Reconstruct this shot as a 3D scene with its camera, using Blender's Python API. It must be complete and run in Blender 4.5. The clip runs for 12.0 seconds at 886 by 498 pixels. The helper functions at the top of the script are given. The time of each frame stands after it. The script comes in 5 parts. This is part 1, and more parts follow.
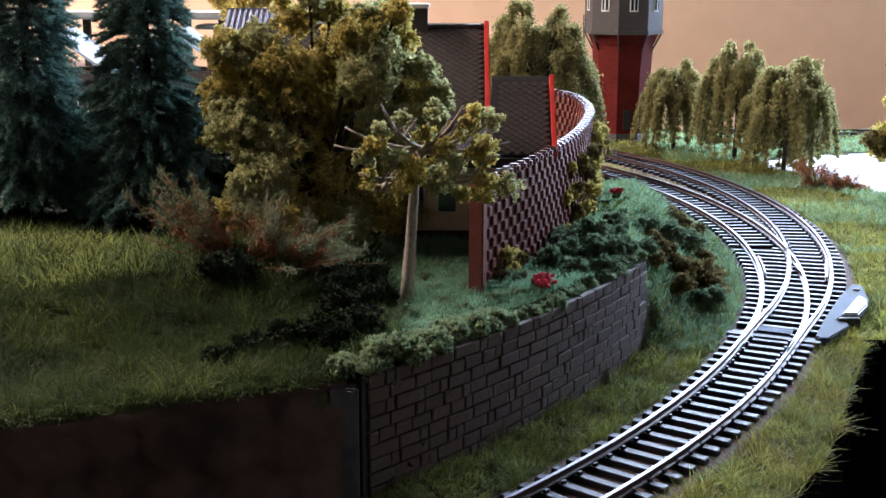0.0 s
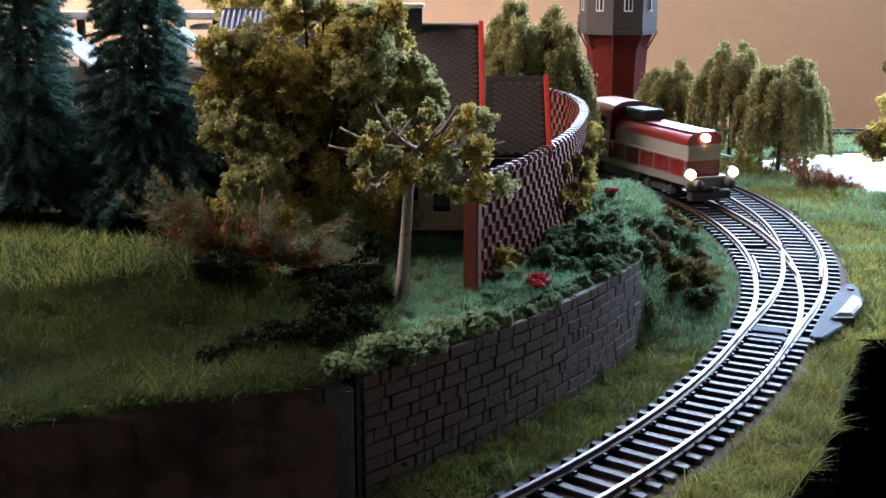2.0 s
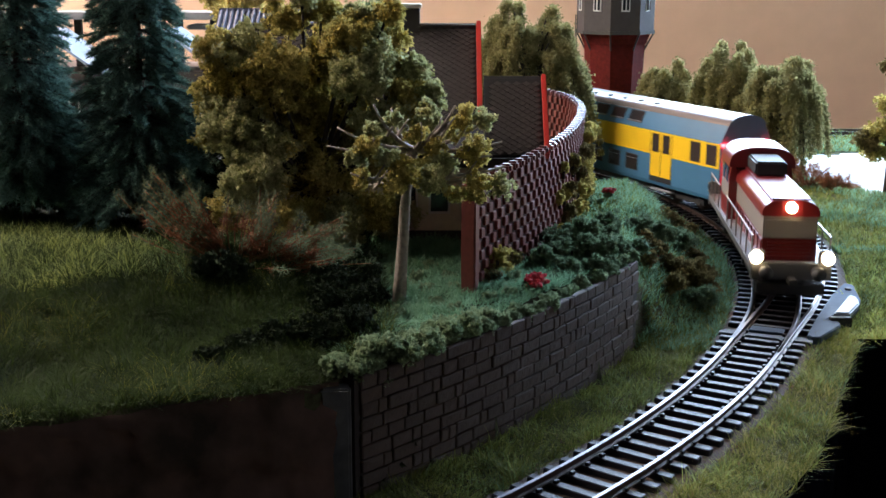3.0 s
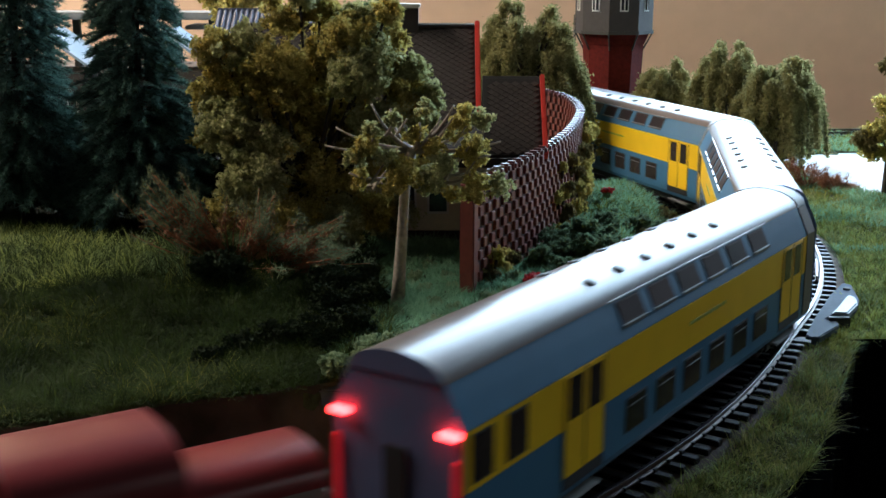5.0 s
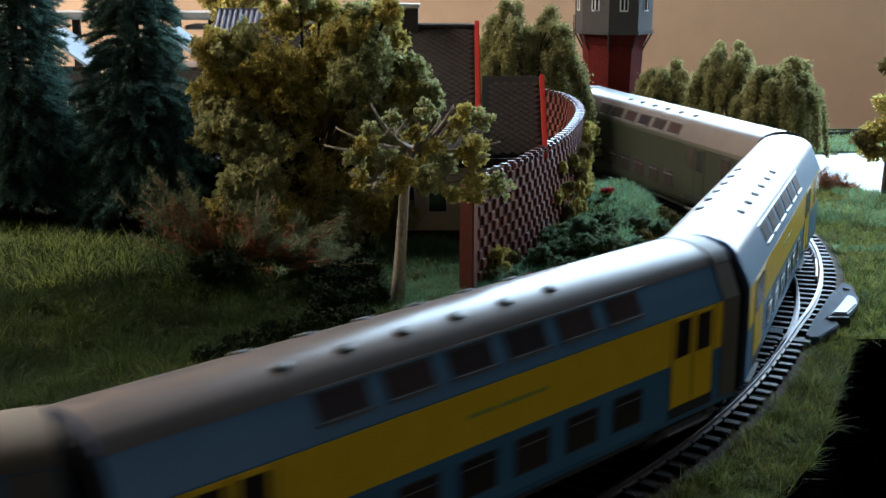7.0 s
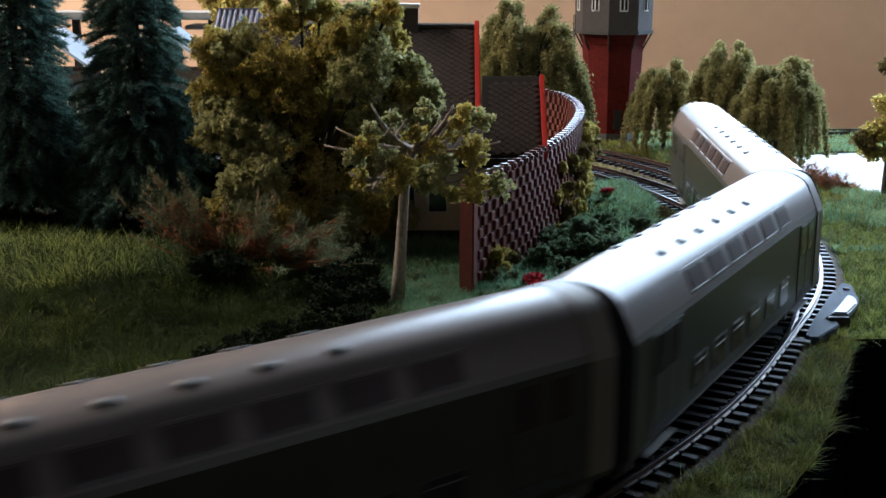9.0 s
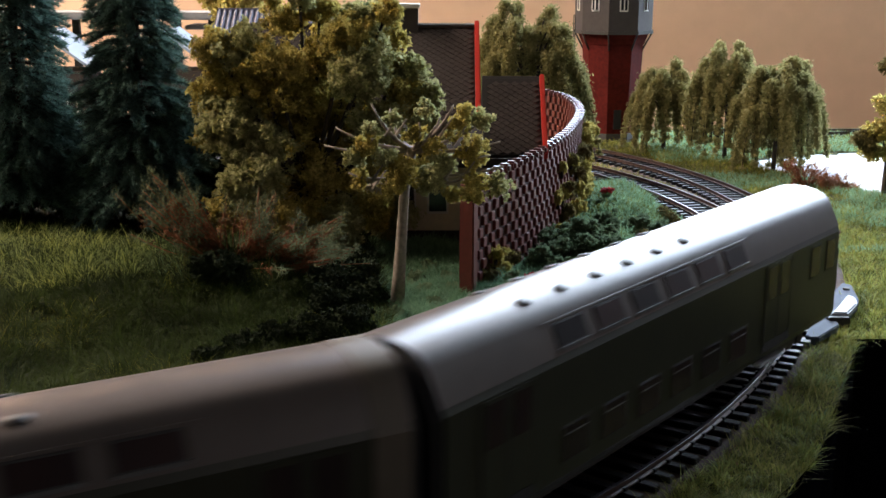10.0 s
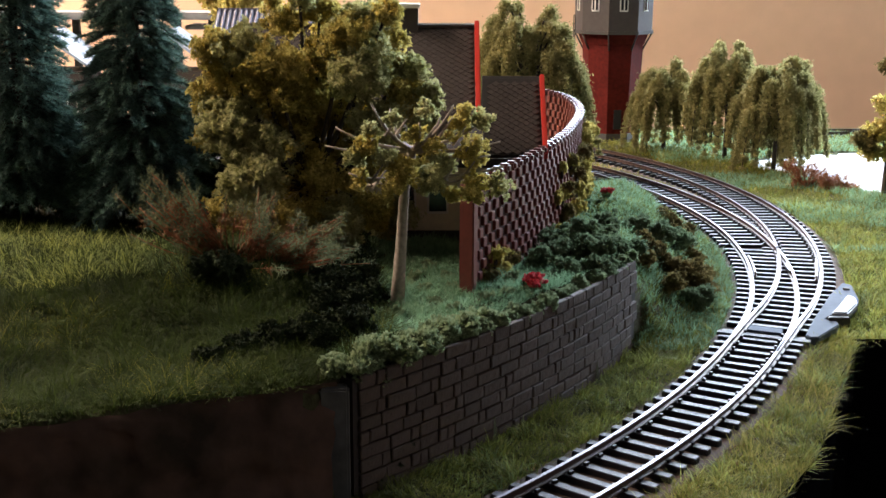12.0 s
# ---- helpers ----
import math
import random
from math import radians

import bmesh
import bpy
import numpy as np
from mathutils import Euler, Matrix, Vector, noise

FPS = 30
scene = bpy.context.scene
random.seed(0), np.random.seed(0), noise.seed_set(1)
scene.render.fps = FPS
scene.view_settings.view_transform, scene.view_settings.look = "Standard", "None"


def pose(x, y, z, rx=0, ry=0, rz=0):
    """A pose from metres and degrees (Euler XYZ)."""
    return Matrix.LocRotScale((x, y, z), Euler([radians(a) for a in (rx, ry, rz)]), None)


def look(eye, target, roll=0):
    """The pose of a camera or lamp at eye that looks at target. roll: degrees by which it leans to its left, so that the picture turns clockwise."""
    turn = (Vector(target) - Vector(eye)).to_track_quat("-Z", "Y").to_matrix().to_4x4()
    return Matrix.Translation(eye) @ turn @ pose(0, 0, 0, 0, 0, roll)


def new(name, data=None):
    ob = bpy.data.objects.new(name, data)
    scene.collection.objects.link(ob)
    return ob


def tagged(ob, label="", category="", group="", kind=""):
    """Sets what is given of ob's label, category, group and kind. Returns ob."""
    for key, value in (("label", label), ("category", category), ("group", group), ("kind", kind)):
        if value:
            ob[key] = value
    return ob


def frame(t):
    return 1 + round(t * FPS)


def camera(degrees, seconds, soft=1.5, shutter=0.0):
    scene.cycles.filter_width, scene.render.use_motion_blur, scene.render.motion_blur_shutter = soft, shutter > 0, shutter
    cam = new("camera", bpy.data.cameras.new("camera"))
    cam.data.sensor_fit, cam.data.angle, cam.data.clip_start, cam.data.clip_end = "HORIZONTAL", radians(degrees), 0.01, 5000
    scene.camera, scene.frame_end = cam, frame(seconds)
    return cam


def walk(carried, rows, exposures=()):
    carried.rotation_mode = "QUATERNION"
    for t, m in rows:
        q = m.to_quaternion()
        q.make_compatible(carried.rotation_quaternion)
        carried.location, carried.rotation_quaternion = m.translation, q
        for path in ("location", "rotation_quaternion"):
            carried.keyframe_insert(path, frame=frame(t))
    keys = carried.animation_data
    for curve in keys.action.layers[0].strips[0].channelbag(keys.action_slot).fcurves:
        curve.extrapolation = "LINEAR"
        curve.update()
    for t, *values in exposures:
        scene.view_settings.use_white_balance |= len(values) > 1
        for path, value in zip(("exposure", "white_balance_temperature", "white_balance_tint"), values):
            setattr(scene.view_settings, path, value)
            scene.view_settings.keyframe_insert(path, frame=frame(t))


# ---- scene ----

# Lengths below are in millimetres of the model railway (16.5 mm gauge); MM turns them into metres.
MM = 0.001
cam = camera(40.0, 12.0, soft=1.5, shutter=0.45)
EYE = (0.0, 0.0, 128.1 * MM)


def aim(yaw):
    return pose(EYE[0], EYE[1], EYE[2], 90 - 13.10, 0, yaw) @ pose(0, 0, 0, 0, 0, 0.12)


walk(cam, [(0.0, aim(0.45)), (0.5, aim(0.415)), (1.0, aim(0.365)), (1.5, aim(0.285)), (2.0, aim(0.195)),
           (2.5, aim(0.14)), (3.0, aim(0.08)), (4.0, aim(0.035)), (5.0, aim(0.015)), (6.0, aim(0.0)), (12.0, aim(0.0))],
     exposures=[(0.0, 0.56, 6250, 23), (1.4, 0.52, 6250, 23), (2.0, 0.4, 6200, 21), (3.0, 0.2, 6150, 17), (4.8, -0.25, 6100, 8),
                (8.6, -0.25, 6200, 11), (9.3, -0.18, 6450, 18), (10.2, 0.18, 7000, 20), (11.0, 0.48, 7150, 21), (12.0, 0.5, 7150, 21)])

# ---- light ----
world = bpy.data.worlds.new("daylight")
scene.world = world
world.use_nodes = True
wn = world.node_tree
sky = wn.nodes.new("ShaderNodeTexSky")
sky.sky_type, sky.sun_disc, sky.sun_elevation, sky.sun_rotation = "NISHITA", False, radians(40), radians(20)
wn.links.new(sky.outputs[0], wn.nodes["Background"].inputs[0])
wn.nodes["Background"].inputs[1].default_value = 0.1


def area_lamp(name, at, target, wide, high, watts, color):
    lamp = bpy.data.lights.new(name, "AREA")
    lamp.shape, lamp.size, lamp.size_y, lamp.energy, lamp.color = "RECTANGLE", wide, high, watts, color
    ob = new(name, lamp)
    ob.matrix_world = look(at, target)
    return ob


area_lamp("back_window_light", (0.46, 1.17, 0.40), (0.40, 0.4, 0.22), 0.9, 0.54, 33, (0.60, 0.81, 1.0))
# Unseen fill from the right, added to brighten the coach sides.
area_lamp("side_fill_light", (2.17, -0.65, 0.55), (0.0, 0.35, 0.05), 1.0, 0.9, 3.7, (1.0, 0.96, 0.92))
# Unseen overhead lamp, added to brighten the back wall and the trees.
area_lamp("unseen_lamp_light", (-0.72, 1.02, 0.68), (-0.66, 1.02, 0.0), 1.4, 0.10, 46, (1.0, 0.90, 0.77))

# ---- materials ----


def material(name, base, rough=0.7, dark=0.6, scale=400.0, bump=0.3, metal=0.0, island=0.0, random_piece=0.0, hue=None, coarse=60.0, spec=0.5, through_light=0.0):
    m = bpy.data.materials.new(name)
    m.use_nodes = True
    nt = m.node_tree
    n, l = nt.nodes, nt.links
    bsdf = n["Principled BSDF"]
    co = n.new("ShaderNodeTexCoord")
    fine, big = n.new("ShaderNodeTexNoise"), n.new("ShaderNodeTexNoise")
    fine.inputs["Scale"].default_value, big.inputs["Scale"].default_value = scale, coarse
    fine.inputs["Detail"].default_value, big.inputs["Detail"].default_value = 5, 3
    for t in (fine, big):
        l.new(co.outputs["Object"], t.inputs["Vector"])
    mix = n.new("ShaderNodeMix")
    mix.data_type = "RGBA"
    second = hue or tuple(c * dark for c in base)
    mix.inputs["A"].default_value, mix.inputs["B"].default_value = (*second, 1), (*base, 1)
    add = n.new("ShaderNodeMath")
    add.operation = "MULTIPLY_ADD"
    l.new(fine.outputs["Fac"], add.inputs[0])
    add.inputs[1].default_value = 1.4
    l.new(big.outputs["Fac"], add.inputs[2])
    ramp = n.new("ShaderNodeMapRange")
    ramp.inputs["From Min"].default_value, ramp.inputs["From Max"].default_value = 0.85, 1.55
    l.new(add.outputs[0], ramp.inputs["Value"])
    fac = ramp.outputs[0]
    if island or random_piece:
        src = n.new("ShaderNodeNewGeometry").outputs["Random Per Island"] if island else n.new("ShaderNodeObjectInfo").outputs["Random"]
        mr = n.new("ShaderNodeMix")
        mr.inputs["Factor"].default_value = island or random_piece
        l.new(fac, mr.inputs["A"])
        l.new(src, mr.inputs["B"])
        fac = mr.outputs["Result"]
    l.new(fac, mix.inputs["Factor"])
    l.new(mix.outputs["Result"], bsdf.inputs["Base Color"])
    bsdf.inputs["Roughness"].default_value, bsdf.inputs["Metallic"].default_value = rough, metal
    bsdf.inputs["Specular IOR Level"].default_value = spec
    if bump:
        b = n.new("ShaderNodeBump")
        b.inputs["Strength"].default_value, b.inputs["Distance"].default_value = bump, 0.0004
        l.new(fine.outputs["Fac"], b.inputs["Height"])
        l.new(b.outputs[0], bsdf.inputs["Normal"])
    if through_light:
        tr, ms = n.new("ShaderNodeBsdfTranslucent"), n.new("ShaderNodeMixShader")
        l.new(mix.outputs["Result"], tr.inputs["Color"])
        ms.inputs[0].default_value = through_light
        l.new(bsdf.outputs[0], ms.inputs[1])
        l.new(tr.outputs[0], ms.inputs[2])
        l.new(ms.outputs[0], n["Material Output"].inputs["Surface"])
    return m


def glowing(name, color, strength):
    m = bpy.data.materials.new(name)
    m.use_nodes = True
    b = m.node_tree.nodes["Principled BSDF"]
    b.inputs["Base Color"].default_value = (*color, 1)
    b.inputs["Emission Color"].default_value, b.inputs["Emission Strength"].default_value = (*color, 1), strength
    return m


M_SOIL = material("soil", (0.07, 0.075, 0.035), 0.95, scale=900, hue=(0.035, 0.03, 0.018), bump=0.8, spec=0.1)
M_BALLAST = material("ballast", (0.10, 0.065, 0.05), 0.9, scale=1500, bump=1.0, spec=0.2)
M_SCATTER = material("brown_scatter", (0.30, 0.20, 0.11), 0.95, hue=(0.08, 0.05, 0.03), scale=300, island=0.8, bump=0, spec=0.1)
M_WALLPAPER = material("room_wall_paint", (0.80, 0.53, 0.36), 0.9, dark=0.93, scale=60, coarse=4, bump=0.05, spec=0.1)
# Unseen walls and ceiling, made dark to hold down the room's bounce light.
M_UNSEENWALL = material("unseen_wall_brown", (0.10, 0.075, 0.055), 0.7, dark=0.7, scale=12, coarse=2, bump=0)
M_CEILING = material("unseen_ceiling_dull", (0.22, 0.20, 0.18), 0.9, dark=0.95, scale=30, coarse=3, bump=0)
M_FLOOR = material("dark_floor", (0.012, 0.010, 0.009), 0.8, scale=20, coarse=4, bump=0, spec=0.2)
M_CLOTH = material("black_cloth", (0.003, 0.003, 0.0035), 1.0, scale=500, bump=0.4, spec=0.0)
M_SLEEPER = material("sleeper_plastic", (0.014, 0.011, 0.014), 0.55, scale=900, bump=0.5, random_piece=0.5, spec=0.22)
M_RAIL_SIDE = material("rail_brown", (0.07, 0.04, 0.032), 0.5, scale=900, metal=0.4, bump=0.2)
M_RAIL_TOP = material("rail_steel", (0.066, 0.054, 0.062), 0.30, dark=0.6, scale=500, metal=1.0, bump=0.05)
M_STONE = material("wall_stone", (0.088, 0.060, 0.048), 0.8, dark=0.5, scale=420, bump=1.4, random_piece=0.45)
M_JOINT = material("wall_joint", (0.035, 0.026, 0.024), 0.9, scale=500, bump=0.5)
M_BRICK = material("lattice_brick", (0.19, 0.045, 0.034), 0.45, dark=0.6, scale=600, bump=0.3, random_piece=0.4)
M_COPING = material("glossy_coping", (0.15, 0.045, 0.040), 0.36, dark=0.6, scale=600, bump=0.15, random_piece=0.5, spec=0.5)
M_GAPSHADE = material("lattice_shade", (0.05, 0.012, 0.010), 0.7, scale=600, bump=0.2)
M_SHINGLE = material("shingle", (0.060, 0.047, 0.042), 0.6, dark=0.7, scale=700, bump=0.3, random_piece=0.35, spec=0.3)
M_ROOFBASE = material("roof_base", (0.018, 0.014, 0.013), 0.8, scale=500, bump=0.2)
M_RED = material("red_verge", (0.62, 0.045, 0.03), 0.45, dark=0.9, scale=300, bump=0.05)
M_CREAM = material("cream_plaster", (0.74, 0.65, 0.47), 0.8, dark=0.85, scale=500, bump=0.2)
M_PILLAR = material("pillar_grey", (0.13, 0.13, 0.135), 0.8, dark=0.5, scale=260, bump=0.6, coarse=90)
M_DARKBASE = material("dark_plinth", (0.05, 0.045, 0.04), 0.8, scale=500)
M_TOWER = material("tower_brick", (0.105, 0.012, 0.009), 0.85, dark=0.6, scale=400, bump=0.3, spec=0.12)
M_TOWERCAB = material("tower_boards", (0.050, 0.041, 0.038), 0.75, dark=0.8, scale=300, bump=0.2)
M_WHITE = material("white_frame", (0.75, 0.73, 0.68), 0.6, dark=0.9, scale=300, bump=0)
M_GLASS = material("dark_glass", (0.02, 0.022, 0.025), 0.08, dark=0.8, scale=100, bump=0)
M_PANELOW = material("lower_pane", (0.050, 0.034, 0.030), 0.25, hue=(0.016, 0.014, 0.015), scale=90, coarse=40, bump=0, random_piece=0.6, spec=0.3)
M_BRIGHT = material("bright_moulding", (0.15, 0.15, 0.15), 0.3, dark=0.9, scale=200, bump=0, spec=0.4)
M_PANEUP = material("upper_pane", (0.055, 0.028, 0.026), 0.35, hue=(0.012, 0.012, 0.014), scale=90, coarse=40, bump=0, random_piece=0.7, spec=0.12)
M_BARK = material("bark", (0.42, 0.34, 0.27), 0.7, dark=0.45, scale=600, bump=0.8)
M_BARKDARK = material("dark_bark", (0.05, 0.035, 0.025), 0.85, dark=0.5, scale=600, bump=0.6)
M_TWIG = material("rust_twigs", (0.30, 0.105, 0.035), 0.8, dark=0.5, scale=400, island=0.6, bump=0)
M_BUSH = material("bush_fibre", (0.24, 0.29, 0.17), 0.85, hue=(0.06, 0.065, 0.03), scale=60, coarse=38, island=0.3, bump=0, spec=0.15, through_light=0.35)
M_OLIVE = material("olive_foam", (0.74, 0.62, 0.21), 0.9, hue=(0.27, 0.215, 0.05), scale=200, coarse=50, island=0.75, bump=0, spec=0.15, through_light=0.5)
M_GREENFOAM = material("green_foam", (0.66, 0.64, 0.34), 0.9, hue=(0.25, 0.25, 0.09), scale=200, coarse=50, island=0.75, bump=0, spec=0.15, through_light=0.5)
M_WILLOW = material("willow_foam", (0.36, 0.32, 0.14), 0.9, hue=(0.15, 0.145, 0.055), scale=200, coarse=40, island=0.5, bump=0, spec=0.15, through_light=0.45)
M_SPRUCE = material("spruce_fibre", (0.19, 0.31, 0.25), 0.8, hue=(0.022, 0.055, 0.05), scale=200, coarse=40, island=0.6, bump=0, spec=0.2, through_light=0.35)
M_SHRUB = material("shrub_foam", (0.24, 0.32, 0.18), 0.9, hue=(0.07, 0.11, 0.065), scale=250, coarse=60, island=0.5, bump=0, spec=0.15, through_light=0.4)
M_CREEPER = material("creeper_foam", (0.36, 0.44, 0.25), 0.9, hue=(0.11, 0.16, 0.085), scale=250, coarse=60, island=0.5, bump=0, spec=0.15, through_light=0.4)
# Shrub foam darkened in its colour, for clumps that stand in shade.
M_SHADEDSHRUB = material("shaded_shrub_foam", (0.035, 0.05, 0.022), 0.9, hue=(0.010, 0.016, 0.009), scale=250, coarse=60, island=0.5, bump=0, spec=0.1)
M_BROWNFOAM = material("brown_foam", (0.25, 0.19, 0.075), 0.9, hue=(0.10, 0.085, 0.035), scale=250, coarse=60, island=0.5, bump=0, spec=0.15, through_light=0.4)
M_FLOWER = material("red_flowers", (0.75, 0.03, 0.05), 0.7, hue=(0.4, 0.015, 0.03), scale=300, island=0.5, bump=0)
M_GRASS = material("grass_fibre", (0.27, 0.275, 0.048), 0.75, hue=(0.016, 0.030, 0.008), scale=60, coarse=22, island=0.5, bump=0, spec=0.25, through_light=0.4)
M_BANKGRASS = material("dark_grass_fibre", (0.068, 0.100, 0.022), 0.8, hue=(0.004, 0.010, 0.004), scale=60, coarse=22, island=0.5, bump=0, spec=0.2, through_light=0.35)
M_CREST = material("crest_grass_fibre", (0.42, 0.45, 0.10), 0.75, hue=(0.10, 0.17, 0.09), scale=60, coarse=14, island=0.35, bump=0, spec=0.25, through_light=0.4)
M_TEALGRASS = material("teal_grass_fibre", (0.31, 0.50, 0.29), 0.75, hue=(0.085, 0.175, 0.095), scale=60, coarse=22, island=0.5, bump=0, spec=0.25, through_light=0.45)
M_DRYGRASS = material("dry_grass_fibre", (0.46, 0.39, 0.11), 0.8, hue=(0.050, 0.070, 0.017), scale=60, coarse=25, island=0.5, bump=0, spec=0.25, through_light=0.4)
M_WATER = material("pond_resin", (0.80, 0.84, 0.86), 0.12, dark=0.95, scale=60, coarse=12, bump=0.05)
M_PLASTER = material("plaster_rock", (0.115, 0.066, 0.052), 0.85, hue=(0.024, 0.017, 0.011), scale=90, coarse=18, bump=1.0, spec=0.2)
M_MOTOR = material("grey_plastic", (0.055, 0.075, 0.110), 0.7, dark=0.8, scale=300, bump=0.05, spec=0.08)
M_MOTORLIT = material("lit_grey_plastic", (0.20, 0.22, 0.25), 0.45, dark=0.9, scale=300, bump=0.05, spec=0.3)
M_CONCRETE = material("grey_concrete", (0.26, 0.26, 0.25), 0.8, dark=0.8, scale=200, bump=0.1)
M_BLUETILE = material("blue_tiles", (0.07, 0.075, 0.12), 0.5, dark=0.8, scale=300, bump=0.1)
M_PALEROOF = material("pale_blue_roof", (0.34, 0.44, 0.54), 0.4, dark=0.9, scale=200, bump=0)
M_BLUE = material("coach_blue", (0.055, 0.155, 0.26), 0.4, dark=0.88, scale=150, bump=0, spec=0.3)
M_YELLOW = material("coach_yellow", (0.80, 0.49, 0.012), 0.4, dark=0.93, scale=150, bump=0, spec=0.3)
M_GREEN = material("coach_green", (0.034, 0.036, 0.023), 0.4, dark=0.85, scale=150, bump=0, spec=0.3)
M_SILVER = material("coach_roof_silver", (0.142, 0.114, 0.102), 0.29, dark=0.85, scale=150, bump=0.02, spec=0.22)
M_PALEGREY = material("coach_roof_pale", (0.132, 0.112, 0.102), 0.33, dark=0.85, scale=150, bump=0.02, spec=0.2)
M_BAND = material("coach_end_beige", (0.125, 0.105, 0.080), 0.5, dark=0.85, scale=150, bump=0, spec=0.3)
M_NAVY = material("coach_end_blue", (0.08, 0.12, 0.23), 0.45, dark=0.9, scale=150, bump=0)
M_BLACK = material("black_rubber", (0.012, 0.012, 0.013), 0.7, dark=0.8, scale=200, bump=0.1)
M_UNDER = material("underframe", (0.03, 0.028, 0.027), 0.6, dark=0.7, scale=300, bump=0.1)
M_LOCORED = material("loco_red", (0.17, 0.012, 0.012), 0.30, dark=0.9, scale=150, bump=0, spec=0.5)
M_LOCOGREY = material("loco_cream", (0.24, 0.205, 0.175), 0.4, dark=0.92, scale=150, bump=0)
M_LOCOTOP = material("loco_top", (0.15, 0.012, 0.014), 0.33, dark=0.92, scale=150, bump=0, spec=0.5)
M_FRAMEGREY = material("loco_frame", (0.15, 0.14, 0.13), 0.5, dark=0.8, scale=200, bump=0.05)
M_LAMPWHITE = glowing("headlight_glow", (1.0, 0.78, 0.42), 26.0)
M_LAMPRED = glowing("tail_light_glow", (1.0, 0.02, 0.02), 34.0)
M_DIMRED = glowing("dim_red_glow", (0.45, 0.012, 0.02), 0.5)
M_LETTER = material("green_lettering", (0.30, 0.33, 0.05), 0.5, dark=0.9, scale=200, bump=0)

# ---- mesh helpers ----
RNG = np.random.default_rng(7)


def mesh_of(name, verts, faces, mats, idx=None, smooth=False):
    me = bpy.data.meshes.new(name)
    v = np.asarray(verts, float) * MM
    me.from_pydata(v.tolist(), [], faces if isinstance(faces, list) else faces.tolist())
    for m in (mats if isinstance(mats, (list, tuple)) else [mats]):
        me.materials.append(m)
    if idx is not None:
        me.polygons.foreach_set("material_index", np.asarray(idx, np.int32))
    if smooth:
        me.polygons.foreach_set("use_smooth", np.ones(len(me.polygons), bool))
    me.update()
    return me


def thing(name, label, category, at=(0, 0, 0), rz=0.0, group="", kind="", data=None):
    ob = new(name, data)
    ob.matrix_basis = pose(at[0] * MM, at[1] * MM, at[2] * MM, 0, 0, rz)
    return tagged(ob, label, category, group, kind)


def piece(name, me, parent, m=None, label=""):
    ob = new(name, me)
    ob.parent = parent
    if m is not None:
        ob.matrix_basis = m
    if label:
        ob["label"] = label
    return ob


def put(x, y, z, rx=0, ry=0, rz=0):
    return pose(x * MM, y * MM, z * MM, rx, ry, rz)


def bm_mesh(name, bm, mats, smooth=False):
    me = bpy.data.meshes.new(name)
    bmesh.ops.scale(bm, vec=(MM, MM, MM), verts=bm.verts)
    bm.normal_update()
    bm.to_mesh(me)
    bm.free()
    for m in (mats if isinstance(mats, (list, tuple)) else [mats]):
        me.materials.append(m)
    if smooth:
        me.polygons.foreach_set("use_smooth", np.ones(len(me.polygons), bool))
    return me


def add_box(bm, x0, x1, y0, y1, z0, z1, bevel=0.0):
    r = bmesh.ops.create_cube(bm, size=1.0)
    vs = r["verts"]
    for v in vs:
        v.co = Vector(((x0 + x1) / 2 + v.co.x * (x1 - x0), (y0 + y1) / 2 + v.co.y * (y1 - y0), (z0 + z1) / 2 + v.co.z * (z1 - z0)))
    if bevel:
        es = list({e for v in vs for e in v.link_edges})
        bmesh.ops.bevel(bm, geom=es, offset=bevel, segments=2, affect="EDGES")
    return vs


def box(name, mat_, x0, x1, y0, y1, z0, z1, bevel=0.0):
    bm = bmesh.new()
    add_box(bm, x0, x1, y0, y1, z0, z1, bevel)
    return bm_mesh(name, bm, mat_)


def cyl(name, mat_, r0, r1, depth, seg=12, m=None, smooth=True):
    bm = bmesh.new()
    bmesh.ops.create_cone(bm, cap_ends=True, segments=seg, radius1=r0, radius2=r1, depth=depth, matrix=m or Matrix())
    return bm_mesh(name, bm, mat_, smooth)


def limb_mesh(name, paths, mat_, seg=6):
    """Tapered, bent limbs: each path is a list of (x, y, z, radius)."""
    verts, faces = [], []
    for path in paths:
        base = len(verts)
        P = np.array(path, float)
        for i in range(len(P)):
            d = P[min(i + 1, len(P) - 1), :3] - P[max(i - 1, 0), :3]
            d /= np.linalg.norm(d) + 1e-9
            a = np.cross(d, (0.3, 0.9, 0.2))
            a /= np.linalg.norm(a) + 1e-9
            b = np.cross(d, a)
            for k in range(seg):
                w = 2 * math.pi * k / seg
                verts.append(P[i, :3] + P[i, 3] * (math.cos(w) * a + math.sin(w) * b))
        for i in range(len(P) - 1):
            for k in range(seg):
                k2 = (k + 1) % seg
                faces.append([base + i * seg + k, base + i * seg + k2, base + (i + 1) * seg + k2, base + (i + 1) * seg + k])
        faces.append([base + k for k in range(seg)][::-1])
        faces.append([base + (len(P) - 1) * seg + k for k in range(seg)])
    return mesh_of(name, verts, faces, mat_, smooth=True)


OCTA_V = np.array([(1, 0, 0), (-1, 0, 0), (0, 1, 0), (0, -1, 0), (0, 0, 1), (0, 0, -1)], float)
OCTA_F = np.array([(0, 2, 4), (2, 1, 4), (1, 3, 4), (3, 0, 4), (2, 0, 5), (1, 2, 5), (3, 1, 5), (0, 3, 5)])
FLAKE_V = np.array([(-1, 0, 0.25), (0, -0.7, -0.25), (1, 0, 0.25), (0, 0.7, -0.1)], float)
FLAKE_F = np.array([(0, 1, 3), (1, 2, 3)])


